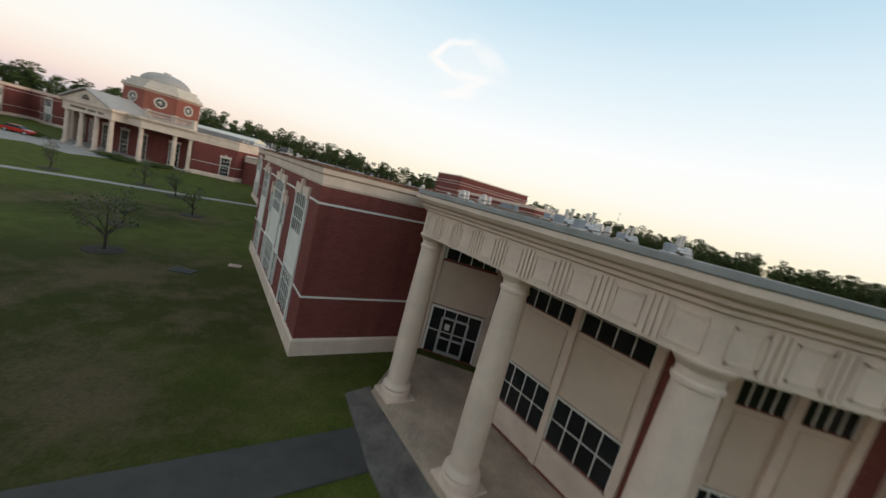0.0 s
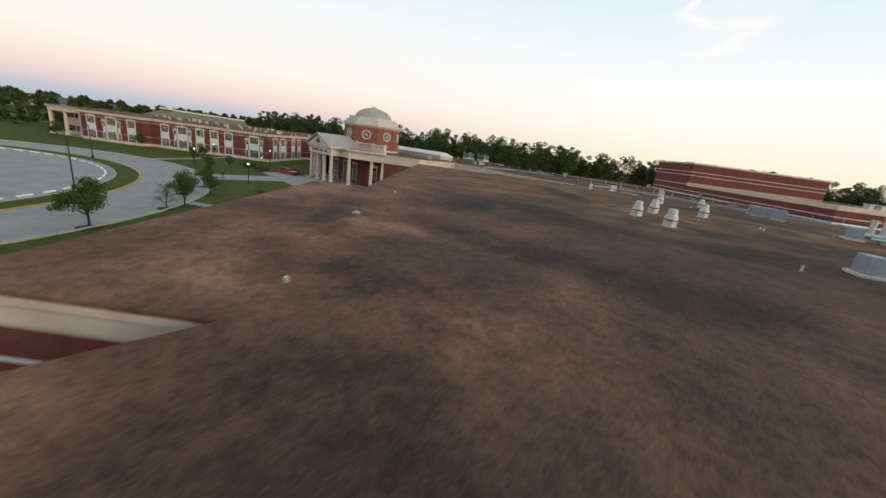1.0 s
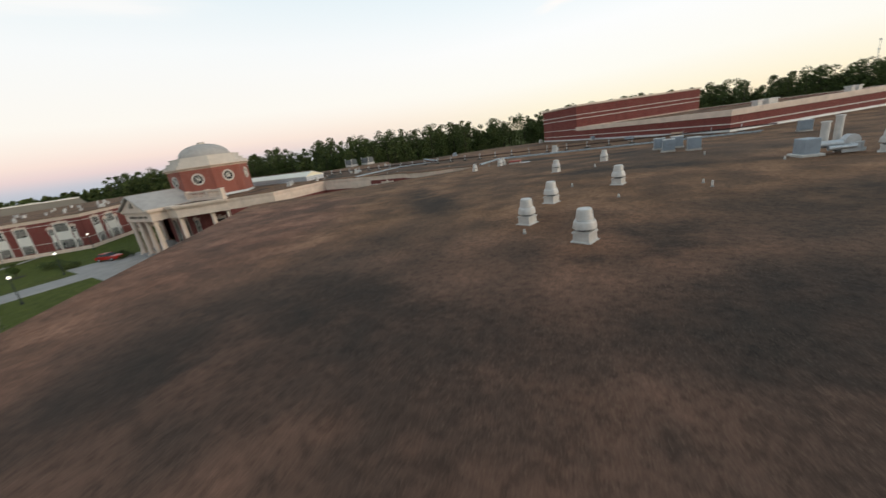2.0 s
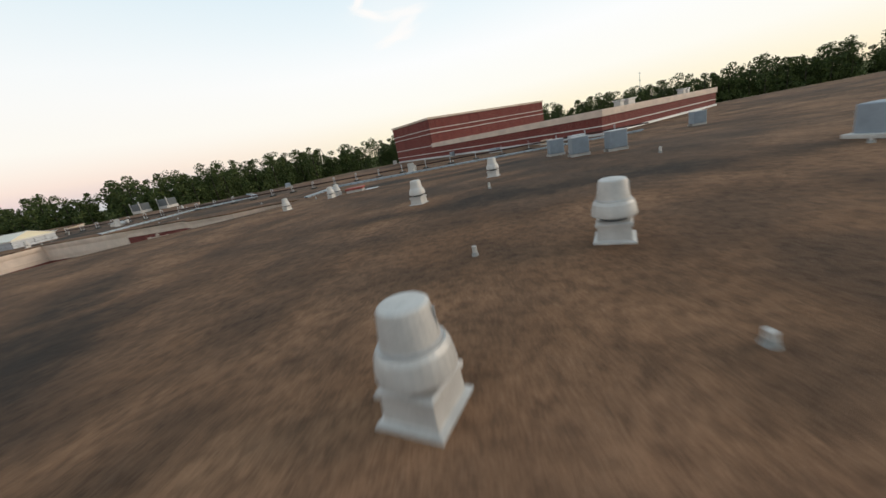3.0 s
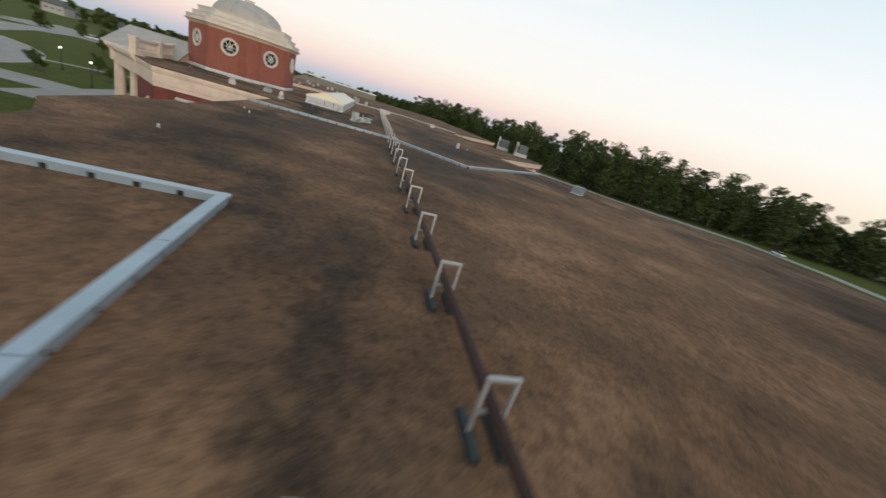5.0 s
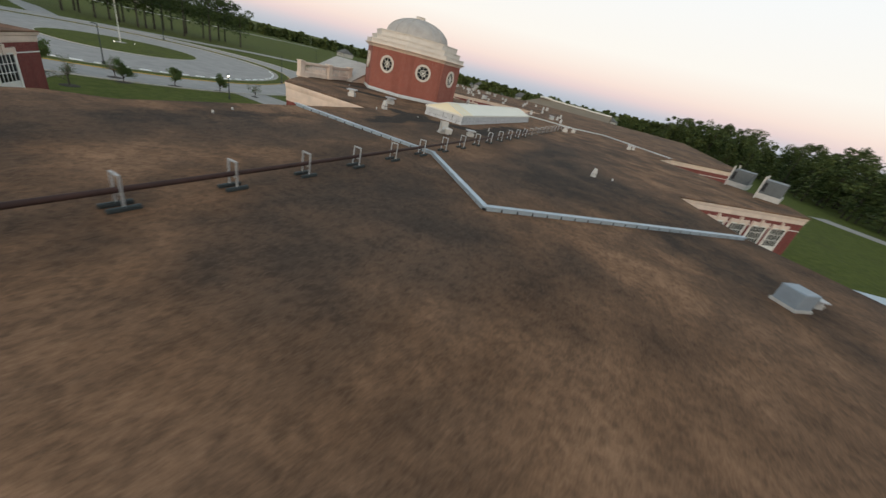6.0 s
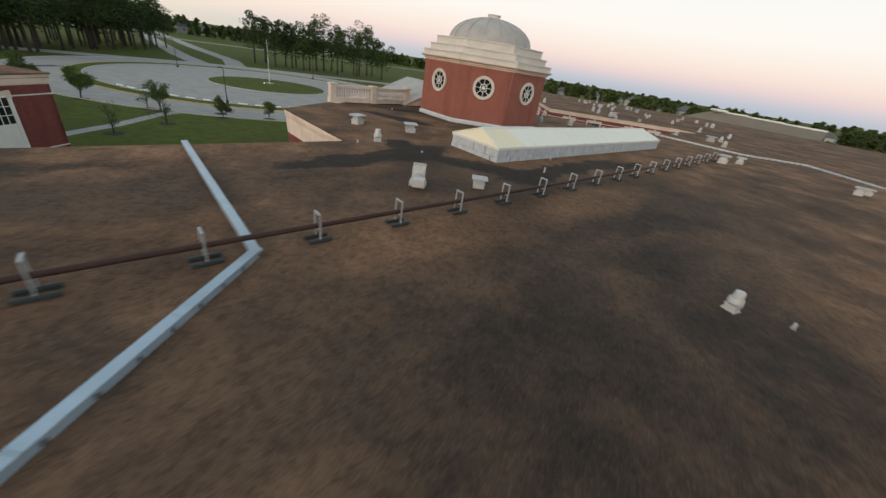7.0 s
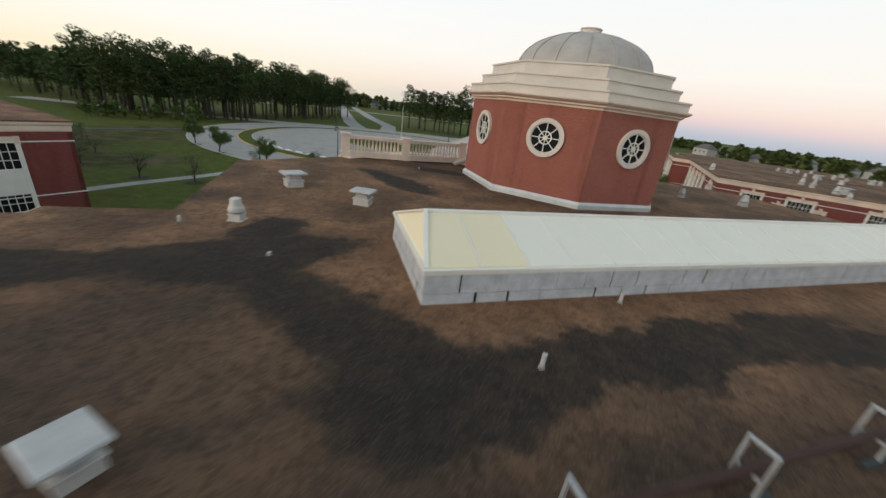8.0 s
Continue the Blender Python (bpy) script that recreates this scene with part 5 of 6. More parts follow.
MULCH = plain("dark_mulch", (0.035, 0.026, 0.02), 0.95, spread=0.4, scale=3, fine=25, bump=0.5)
for i, (x, y, h) in enumerate(((-44.0, 14.6, 5.4), (-53.5, 23.6, 4.9), (-37.8, 6.6, 5.8), (-68.9, 28.6, 3.8), (-75.6, 30.6, 3.4), (-61.6, 28.0, 3.6))):
    tree(x, y, h, 22, "young broadleaf tree in full leaf on the lawn", 40 + i, 0.34)
for i, (x, y, h) in enumerate(((-92.5, 34.0, 3.4), (-120.5, 38.0, 3.6), (-142.0, 26.0, 4.6), (-108, 33.5, 4.0), (-154.0, 8.0, 4.5), (-100.5, 40.0, 3.0))):
    tree(x, y, h, 34, "rounded green ornamental tree near the far wing", 70 + i, 0.3)
for i, (x, y, h) in enumerate(((-21.2, 10.2, 3.6), (-23.4, 17.5, 4.3), (-29.0, 22.8, 3.6), (-31.3, 31.2, 4.0), (-40.4, 37.4, 4.2), (-47.0, 38.8, 4.4), (-62.0, 24.6, 3.8), (-53.2, 32.8, 4.0), (-80.5, 34.0, 3.4), (-52.0, 21.5, 4.0))):
    tree(x, y, h, 2, "small bare twiggy tree with few leaves on the lawn", 90 + i, 0.4)


def hedge(x, y, w, d, h, seed):
    rng = random.Random(seed)
    v, f = [], []
    for _ in range(int(w * d * 6)):
        clump_cards(v, f, (x + (rng.random() - 0.5) * w, y + (rng.random() - 0.5) * d, h * 0.55 * (0.5 + rng.random())), 0.4 * h, 14, rng, 0.8, 0.12)
    me = bpy.data.meshes.new("shrub_bed")
    me.from_pydata(v, [], f)
    me.materials.append(WOODS)
    tagged(new("shrub_bed", me), "low dark green shrubs planted beside the entrance walk", "shrubs", kind="stuff")


for i, (x, y, w, d, h) in enumerate(((-70.5, 52.5, 7, 3, 0.9), (-91.5, 52.5, 7, 3, 0.9), (-66.5, 57, 3, 4, 0.8), (-95.5, 46, 6, 2.5, 1.1), (-101, 45, 4, 3, 1.3))):
    hedge(x, y, w, d, h, 130 + i)


# ---------------------------------------------------------------- lamps, poles, flagpole
GLOW = bpy.data.materials.new("lit_lamp_globe")
GLOW.use_nodes = True
GLOW.node_tree.nodes["Principled BSDF"].inputs["Emission Color"].default_value = (1.0, 0.92, 0.75, 1)
GLOW.node_tree.nodes["Principled BSDF"].inputs["Emission Strength"].default_value = 2.5
POLE = plain("dark_painted_pole", (0.035, 0.04, 0.04), 0.5, 0.3)


def street_lamp(x, y, h=3.9):
    t = tagged(empty("street_lamp", (x, y, 0)), "dark post lamp with a lit globe beside the walk", "street lamp", "lamps along the walk")
    b = bmesh.new()
    turn(b, [(0.16, 0), (0.16, 0.3), (0.09, 0.45), (0.06, h - 0.4), (0.1, h - 0.35), (0.1, h - 0.28)], (x, y, 0), 12)
    part("post", b, POLE, t)
    b = bmesh.new()
    turn(b, [(0.06, 0.0), (0.14, 0.06), (0.17, 0.16), (0.14, 0.28), (0.08, 0.34)], (x, y, h - 0.25), 14)
    part("globe", b, GLOW, t)
    b = bmesh.new()
    turn(b, [(0.2, 0), (0.12, 0.1), (0.04, 0.2)], (x, y, h + 0.17), 12)
    part("finial", b, POLE, t)


for x, y in ((-73.2, 36.8), (-100.1, 32.6), (-121.5, 41.0), (-113.5, 54.0), (-88.8, 44.0)):
    street_lamp(x, y)


def area_light(x, y, h, rz):
    t = tagged(empty("car_park_light", (x, y, 0)), "tall thin dark pole with a flat lamp head", "light pole")
    b = bmesh.new()
    turn(b, [(0.28, 0), (0.28, 0.6), (0.1, 0.62), (0.06, h)], (x, y, 0), 10)
    part("pole", b, POLE, t)
    b = bmesh.new()
    c, s = math.cos(radians(rz)), math.sin(radians(rz))
    box(b, (x + c * 0.5, y + s * 0.5, h), (0.9, 0.36, 0.14), rz, 0.03)
    part("lamp_head", b, POLE, t)


for x, y, h, rz in ((-65.6, 13.2, 6.6, -60), (-103.0, 15.2, 6.6, 240), (-66.0, -49.0, 8.0, 20), (-110, -50, 8, 160), (-150, -20, 8, 0)):
    area_light(x, y, h, rz)


def flagpole(x, y):
    t = tagged(empty("flagpole", (x, y, 0)), "bare white flagpole standing on the grass island", "flagpole")
    b = bmesh.new()
    turn(b, [(0.3, 0.1), (0.3, 0.3), (0.09, 0.32), (0.045, 11.6)], (x, y, 0), 12)
    part("pole", b, WHITE, t)
    b = bmesh.new()
    turn(b, [(0.02, 0), (0.1, 0.06), (0.11, 0.12), (0.04, 0.2)], (x, y, 11.6), 10)
    part("ball", b, GALV, t)
    b = bmesh.new()
    turn(b, [(1.3, 0.05), (1.3, 0.22)], (x, y, 0), 24)
    tagged(part("flagpole_plinth", b, CONC), "round concrete pad under the flagpole", "pad")
    for s in (-1, 1):
        k = tagged(empty("spotlight", (x + 2.2 * s, y + 1.6, 0.15)), "small lit ground spotlight aimed at the flagpole", "spotlight", "spotlights")
        b = bmesh.new()
        box(b, (x + 2.2 * s, y + 1.6, 0.3), (0.3, 0.3, 0.3), 20, 0.04)
        part("housing", b, POLE, k)
        b = bmesh.new()
        box(b, (x + 2.2 * s, y + 1.78, 0.36), (0.24, 0.04, 0.2), 20)
        part("lens", b, GLOW, k)


flagpole(-85.8, -24.6)

STOPWHITE = plain("white_road_paint", (0.86, 0.86, 0.84), 0.7, spread=0.08)
stop = tagged(new("wheel_stop", bpy.data.meshes.new("wheel_stop")), "white painted concrete wheel stop on the forecourt", "wheel stop", "wheel stops")
b = bmesh.new()
box(b, (0, 0, 0.1), (1.8, 0.26, 0.2), 0, 0.04)
b.to_mesh(stop.data)
b.free()
stop.data.materials.append(STOPWHITE)
for i in range(26):
    a = radians(28 + i * 5)
    m = pose(RX + 36.6 * math.cos(a), RY + 36.6 * math.sin(a), 0.03, 0, 0, math.degrees(a) + 90)
    if i:
        copy_thing(stop, m)
    else:
        stop.matrix_basis = m


# ---------------------------------------------------------------- lawn fittings
b = bmesh.new()
box(b, (-18.2, 18.2, 0.02), (1.3, 0.9, 0.08), 20)
slab = tagged(part("drain_inlet", b, PATHC), "square storm drain inlet set flush in the lawn", "drain")
b = bmesh.new()
for k in range(7):
    box(b, (-18.2 + 0.12 * (k - 3), 18.2, 0.075), (0.05, 0.6, 0.03), 0)
part("grate", b, POLE, slab)
b = bmesh.new()
box(b, (-17.4, 21.6, 0.03), (0.8, 0.6, 0.08), 30)
tagged(part("utility_lid", b, PORCHFLOOR), "small concrete utility lid in the lawn", "lid")


# ---------------------------------------------------------------- roof equipment
def pipe_vent(x, y, h=0.45, r=0.09):
    z = roof_z(x, y)
    t = tagged(empty("plumbing_vent", (x, y, z)), "small white plumbing vent pipe in a gravel roof", "vent pipe", "plumbing vents")
    b = bmesh.new()
    turn(b, [(r * 1.8, -0.03), (r * 1.35, 0.02), (r * 1.15, 0.07)], (x, y, z), 10)
    part("boot", b, EDGE, t)
    b = bmesh.new()
    turn(b, [(r, 0.05), (r, h), (r * 0.7, h)], (x, y, z), 10)
    part("pipe", b, VENTWHITE, t)


for x, y, h in ((-5.9, 44.7, 0.2), (1.0, 52.6, 0.3), (1.4, 65.0, 0.25), (-6.07, 62.9, 0.26), (-6.1, 54.6, 0.2), (5.0, 60.0, 0.2), (-3.0, 51.0, 0.15), (3.5, 38.5, 0.3), (0.7, 53.6, 0.2), (-16.0, 29.8, 0.15),
                (-68.3, 87.7, 0.34), (-72.3, 85.5, 0.28), (-59.2, 79.0, 0.2), (-62.4, 81.9, 0.1), (-70.7, 65.6, 0.12), (-11.6, 91.8, 0.3), (-4.6, 18.6, 0.12), (-41.8, 81.0, 0.16), (-30.9, 81.0, 0.14), (-61.6, 101.6, 0.2), (-21.6, 75.8, 0.22), (-43.5, 80.2, 0.12)):
    pipe_vent(x, y, h, 0.052)
for x, y in ((-1.2, 14.1), (-10.9, 24.0)):
    z = roof_z(x, y)
    t = tagged(empty("roof_drain", (x, y, z)), "low grey cast roof drain with a domed strainer", "roof drain", "roof drains")
    b = bmesh.new()
    turn(b, [(0.2, -0.02), (0.19, 0.03), (0.14, 0.04)], (x, y, z), 18)
    part("flange", b, EDGE, t)
    b = bmesh.new()
    turn(b, [(0.13, 0.03), (0.12, 0.06), (0.08, 0.085), (0.02, 0.09)], (x, y, z), 14)
    part("strainer", b, UNITGREY, t)


def mushroom(x, y, rz, k=1.0):
    z = roof_z(x, y)
    t = tagged(empty("cowl_vent", (x, y, z)), "pale metal roof vent with a flat square cowl", "cowl vent", "cowl vents")
    b = bmesh.new()
    box(b, (x, y, z + 0.14 * k), (0.78 * k, 0.66 * k, 0.34 * k), rz, 0.01)
    box(b, (x, y, z + 0.33 * k), (0.86 * k, 0.74 * k, 0.05 * k), rz, 0.008)
    part("curb", b, VENTWHITE, t)
    b = bmesh.new()
    box(b, (x, y, z + 0.46 * k), (0.6 * k, 0.5 * k, 0.26 * k), rz)
    part("throat", b, GALV, t)
    b = bmesh.new()
    box(b, (x, y, z + 0.68 * k), (1.12 * k, 0.96 * k, 0.12 * k), rz, 0.035 * k)
    part("cowl", b, COWLGREY, t)


for x, y, rz, k in ((-61.1, 88.5, 135, 0.74), (-62.35, 73.2, 25, 1.0), (-65.6, 76.1, -25, 0.95), (-97.6, 91.5, 5, 1.2), (-101.0, 92.5, 5, 1.0), (-99.5, 102.5, 0, 1.0), (-101.3, 103.2, 0, 0.8), (-47.0, 110.4, 30, 0.5)):
    mushroom(x, y, rz, k)


def fan_unit(x, y, rz):
    """An up-blast kitchen fan with a tapered discharge box and a bent intake hood."""
    z = roof_z(x, y)
    t = tagged(empty("exhaust_fan", (0, 0, 0)), "white metal exhaust fan with tall discharge box, rusty inside", "exhaust fan", "exhaust fans")
    t.matrix_world = pose(x, y, z, 0, 0, rz) @ Matrix.Scale(0.86, 4)

    def add(name, bm, mt, lb=""):
        o = part(name, bm, mt, None, lb)
        o.parent = t
        return o
    b = bmesh.new()
    lo = [(-0.42, -0.42, 0), (0.34, -0.42, 0), (0.34, 0.42, 0), (-0.42, 0.42, 0)]
    mid = [(-0.3, -0.36, 0.35), (0.3, -0.36, 0.35), (0.3, 0.36, 0.35), (-0.3, 0.36, 0.35)]
    hi = [(-0.3, -0.36, 1.15), (0.3, -0.36, 1.15), (0.3, 0.36, 1.15), (-0.3, 0.36, 1.15)]
    rim = [(-0.26, -0.32, 1.15), (0.26, -0.32, 1.15), (0.26, 0.32, 1.15), (-0.26, 0.32, 1.15)]
    inner = [(-0.26, -0.32, 0.95), (0.26, -0.32, 0.95), (0.26, 0.32, 0.95), (-0.26, 0.32, 0.95)]
    rows = [[b.verts.new(c) for c in r] for r in (lo, mid, hi, rim, inner)]
    for p, q in zip(rows, rows[1:]):
        for i in range(4):
            b.faces.new((p[i], p[(i + 1) % 4], q[(i + 1) % 4], q[i]))
    add("discharge_box", b, VENTWHITE)
    b = bmesh.new()
    box(b, (0, 0, 0.93), (0.52, 0.64, 0.03))
    add("damper", b, REDPAINT, "rust red damper blades inside the box")
    for s in (-1, 1):
        for i in range(3):
            b = bmesh.new()
            box(b, ((i - 1) * 0.15, s * 0.365, 0.72), (0.09, 0.02, 0.6))
            add("grille_slat", b, GALV)
    b = bmesh.new()
    box(b, (0.02, 0, 0.03), (0.95, 0.95, 0.1), 0, 0.02)
    add("plinth", b, VENTWHITE)
    b = bmesh.new()
    box(b, (0.45, 0.3, 0.72), (0.5, 0.05, 0.05))
    box(b, (0.68, 0.3, 0.38), (0.05, 0.05, 0.7))
    add("brace", b, VENTWHITE)
    b = bmesh.new()
    bmesh.ops.create_cone(b, cap_ends=True, segments=20, radius1=0.3, radius2=0.26, depth=0.6, matrix=Matrix.Translation((0.66, 0, 0.42)) @ Matrix.Rotation(math.pi / 2, 4, "Y"))
    add("fan_drum", b, GALV)
    b = bmesh.new()
    box(b, (1.16, 0.1, 0.6), (0.5, 0.75, 0.26), 0, 0.05)
    box(b, (1.26, 0.1, 0.36), (0.26, 0.7, 0.3), 0, 0.03)
    add("motor_cover", b, VENTWHITE)
    b = bmesh.new()
    box(b, (0.5, -0.42, 0.3), (0.9, 0.05, 0.06), 0)
    box(b, (0.7, -0.42, 0.14), (0.05, 0.05, 0.28), 0)
    add("stand", b, GALV)
    b = bmesh.new()
    box(b, (0.7, 0.42, 0.15), (0.05, 0.05, 0.3), 0)
    add("leg", b, GALV)


fan_unit(-16.15, 88.7, 85)
fan_unit(-58.18, 87.05, 47)


def condenser(x, y, w, d, h, rz, mt=UNITGREY, label="grey sheet metal condenser cabinet on low rails"):
    z = roof_z(x, y)
    t = tagged(empty("air_conditioner", (x, y, z)), label, "air conditioner", "roof condensers")
    for s in (-1, 1):
        b = bmesh.new()
        c, q = math.cos(radians(rz)), math.sin(radians(rz))
        box(b, (x - q * s * d * 0.35, y + c * s * d * 0.35, z + 0.06), (w * 1.15, 0.12, 0.18), rz)
        part("rail", b, VENTWHITE, t)
    b = bmesh.new()
    box(b, (x, y, z + 0.15 + h / 2), (w, d, h), rz, 0.03)
    part("cabinet", b, mt, t)
    b = bmesh.new()
    box(b, (x, y, z + 0.15 + h + 0.02), (w * 1.03, d * 1.03, 0.05), rz)
    part("lid", b, GALV, t)
    n = 7
    b = bmesh.new()
    c, q = math.cos(radians(rz)), math.sin(radians(rz))
    for i in range(n):
        for s in (-1, 1):
            box(b, (x - q * s * (d / 2 + 0.01), y + c * s * (d / 2 + 0.01), z + 0.25 + (h - 0.2) * i / (n - 1)), (w * 0.88, 0.03, 0.03), rz)
    tagged(part("louvre", b, mt, t), kind="stuff")
    return t


for x, y in ((-1.0, 70.2), (0.9, 69.7), (-1.8, 74.0), (-0.3, 74.4), (10.4, 81.3)):
    condenser(x, y, 0.95, 0.8, 0.92, 8)


def rooftop_fan(x, y, rz):
    """A make-up air set: grey cabinet, pipe run, white scroll and a tall stack."""
    z = roof_z(x, y)
    t = tagged(empty("ventilation_set", (0, 0, 0)), "rooftop ventilation set with grey cabinet, silver duct and tall stack", "ventilation set", "ventilation sets")
    t.matrix_world = pose(x, y, z, 0, 0, rz)

    def add(name, bm, mt):
        o = part(name, bm, mt)
        o.parent = t
    b = bmesh.new()
    box(b, (0, 0, 0.55), (0.8, 1.0, 0.95), 0, 0.03)
    add("cabinet", b, UNITGREY)
    b = bmesh.new()
    box(b, (0, 0, 0.06), (1.15, 1.35, 0.16), 0, 0.02)
    add("curb", b, VENTWHITE)
    b = bmesh.new()
    bmesh.ops.create_cone(b, cap_ends=True, segments=18, radius1=0.2, radius2=0.2, depth=1.5, matrix=Matrix.Translation((1.1, 0, 0.55)) @ Matrix.Rotation(math.pi / 2, 4, "Y"))
    add("duct", b, GALV)
    b = bmesh.new()
    bmesh.ops.create_cone(b, cap_ends=True, segments=22, radius1=0.38, radius2=0.38, depth=0.45, matrix=Matrix.Translation((2.05, 0, 0.62)) @ Matrix.Rotation(math.pi / 2, 4, "X"))
    box(b, (2.2, 0, 0.3), (0.7, 0.5, 0.5), 0, 0.03)
    add("scroll", b, GALV)
    b = bmesh.new()
    turn(b, [(0.2, 0.3), (0.2, 1.75), (0.24, 1.77), (0.24, 1.85), (0.16, 1.85)], (1.0, 0.35, 0), 18)
    add("stack", b, VENTWHITE)
    b = bmesh.new()
    turn(b, [(0.19, 0.3), (0.19, 2.0), (0.23, 2.02), (0.23, 2.1), (0.16, 2.1)], (1.9, 0.75, 0), 18)
    add("stack", b, VENTWHITE)
    b = bmesh.new()
    bmesh.ops.create_cone(b, cap_ends=True, segments=14, radius1=0.13, radius2=0.13, depth=1.3, matrix=Matrix.Translation((1.5, -0.35, 0.34)) @ Matrix.Rotation(math.pi / 2, 4, "Y"))
    add("return_duct", b, GALV)
    for s in (-1, 1):
        b = bmesh.new()
        box(b, (2.1, 0.3 * s, 0.1), (1.1, 0.1, 0.2))
        box(b, (2.5, 0.3 * s, 0.3), (0.06, 0.06, 0.5))
        add("leg", b, GALV)


for x, y, rz in ((6.1, 61.0, 18), (13.2, 64.4, 12), (5.7, 41.8, 24), (7.3, 38.0, 24), (15.5, 52.0, 15), (17.0, 40.0, 20)):
    rooftop_fan(x, y, rz)
for x, y in ((13.5, 55.5), (14.6, 56.2), (11.0, 45.0), (12.2, 46.0)):
    turbine((x, y), 0.86)


def roof_hatch(x, y, rz):
    z = roof_z(x, y)
    t = tagged(empty("roof_hatch", (x, y, z)), "low red topped roof hatch on a white curb", "hatch")
    b = bmesh.new()
    box(b, (x, y, z + 0.1), (1.35, 0.95, 0.24), rz)
    part("curb", b, VENTWHITE, t)
    b = bmesh.new()
    box(b, (x, y, z + 0.3), (1.5, 1.1, 0.18), rz, 0.04)
    part("lid", b, REDPAINT, t)
    b = bmesh.new()
    box(b, (x + 1.25, y + 0.5, z + 0.012), (1.1, 1.0, 0.03), rz)
    tagged(part("walkway_pad", b, GALV), "grey roof walkway pad beside the hatch", "walkway pad")


roof_hatch(-17.9, 75.9, 10)


def low_box(x, y, rz, w, d, h, mt, label):
    z = roof_z(x, y)
    t = tagged(empty("junction_box", (x, y, z)), label, "service box")
    b = bmesh.new()
    box(b, (x, y, z + h / 2 + 0.08), (w, d, h), rz, 0.04)
    part("case", b, mt, t)
    b = bmesh.new()
    box(b, (x, y, z + 0.05), (w * 1.1, d * 1.1, 0.12), rz)
    part("base", b, VENTWHITE, t)


BEIGE = plain("beige_plastic", (0.55, 0.40, 0.28), 0.6, spread=0.15)
low_box(-0.2, 93.6, -30, 1.3, 0.6, 0.5, BEIGE, "beige service box beside the gas pipe")
low_box(-6.5, 97.0, -40, 1.3, 0.7, 0.5, UNITGREY, "grey service box by the brick wall")
low_box(-14.0, 109.0, -45, 0.7, 0.6, 0.7, UNITGREY, "grey service box by the brick wall")
low_box(-28.6, 123.2, 45, 0.7, 0.6, 0.7, VENTWHITE, "white service box at the gymnasium corner")
low_box(-45.9, 109.2, 40, 0.9, 0.9, 0.7, UNITGREY, "grey roof unit near the roof edge")


def on_low_roof():
    for x, y, w in ((8.6, 95.5, 0.8), (10.2, 97.2, 1.6), (20.0, 106.5, 0.7), (21.0, 107.6, 0.7)):
        t = tagged(empty("roof_unit", (x, y, 11.1)), "small white roof unit on the lower block", "roof unit", "roof units")
        b = bmesh.new()
        box(b, (x, y, 11.45), (w, 0.8, 0.8), 45, 0.05)
        part("case", b, VENTWHITE, t)
        b = bmesh.new()
        box(b, (x, y, 11.95), (w * 1.2, 1.0, 0.16), 45, 0.03)
        part("cap", b, VENTWHITE, t)


on_low_roof()


# vents scattered over the far roof
def far_roof():
    rng = random.Random(77)
    for i in range(40):
        u, w = rng.random(), rng.random()
        x, y = -126 - 62 * u + 10 * w, 46 + 42 * w - 22 * u + 6 * rng.random()
        if i % 3:
            turbine((x, y), 0.5 + 0.25 * rng.random())
        else:
            mushroom(x, y, rng.random() * 90, 0.7 + 0.6 * rng.random())


far_roof()




def chillers():
    for x, y in ((-84.5, 119.0), (-90.0, 117.0)):
        t = tagged(empty("chiller", (x, y, 8.6)), "large grey chiller with dark coil panels on the rear roof", "chiller", "chillers")
        b = bmesh.new()
        box(b, (x, y, 10.0), (4.2, 2.2, 1.6), -20, 0.05)
        part("case", b, CHILLER, t)
        b = bmesh.new()
        box(b, (x + 0.35, y - 0.98, 10.0), (3.0, 0.3, 1.0), -20)
        part("coil", b, DARK, t)
        for k in (-1, 1):
            b = bmesh.new()
            box(b, (x + k * 2.3, y - 1.2 - k * 0.8, 9.9), (0.14, 0.14, 2.6))
            part("frame_post", b, VENTWHITE, t)
        b = bmesh.new()
        box(b, (x, y, 8.95), (4.4, 2.4, 0.6), -20)
        part("plinth", b, VENTWHITE, t)


chillers()

# lower pale metal roof beside the rear wing
b = bmesh.new()
prism(b, [(-56.3, 110.4), (-40.5, 126.2), (-60, 138), (-71, 127), (-66, 113)], 4.6, 4.9)
tagged(part("low_roof", b, BLUEMETAL), "pale grey metal roof one storey lower", "roof", kind="structure")
b = bmesh.new()
prism(b, [(-56.6, 110.7), (-41, 126.4), (-60, 137), (-70, 126.5), (-65.6, 113.5)], -0.1, 4.6)
wall_uv(b)
tagged(part("wall_low", b, BRICK), "red brick wall under the lower metal roof", "wall", kind="structure")

# one-storey link in the recess beside the rotunda block
link = tagged(empty("link_building", (-52, 74, 0)), "one-storey link with a gravel roof and deep cream band", "link building")
line = [(-58.5, 69.2), (-49.5, 69.2), (-49.5, 78.4)]
for p, q in zip(line, line[1:]):
    b = bmesh.new()
    strip(b, p, q, 0, math.dist(p, q), 0, 4.9, -0.3, 0)
    wall_uv(b)
    part("wall", b, BRICK, link)
b = bmesh.new()
sweep(b, [(-0.3, 4.7), (0.06, 4.7), (0.1, 5.5), (0.22, 5.66), (0.22, 5.80), (-0.3, 5.80)], line)
part("cornice", b, CREAM, link)
b = bmesh.new()
prism(b, [(-58.5, 69.1), (-49.4, 69.1), (-49.4, 78.4), (-58.5, 78.4)], 5.5, 5.84)
part("roof", b, GRAVEL, link)
b = bmesh.new()
strip(b, (-58.45, 69.4), (-58.45, 78.3), 0, 8.9, 5.8, 6.12, -0.06, 0.06)
part("flashing", b, ALU, link)
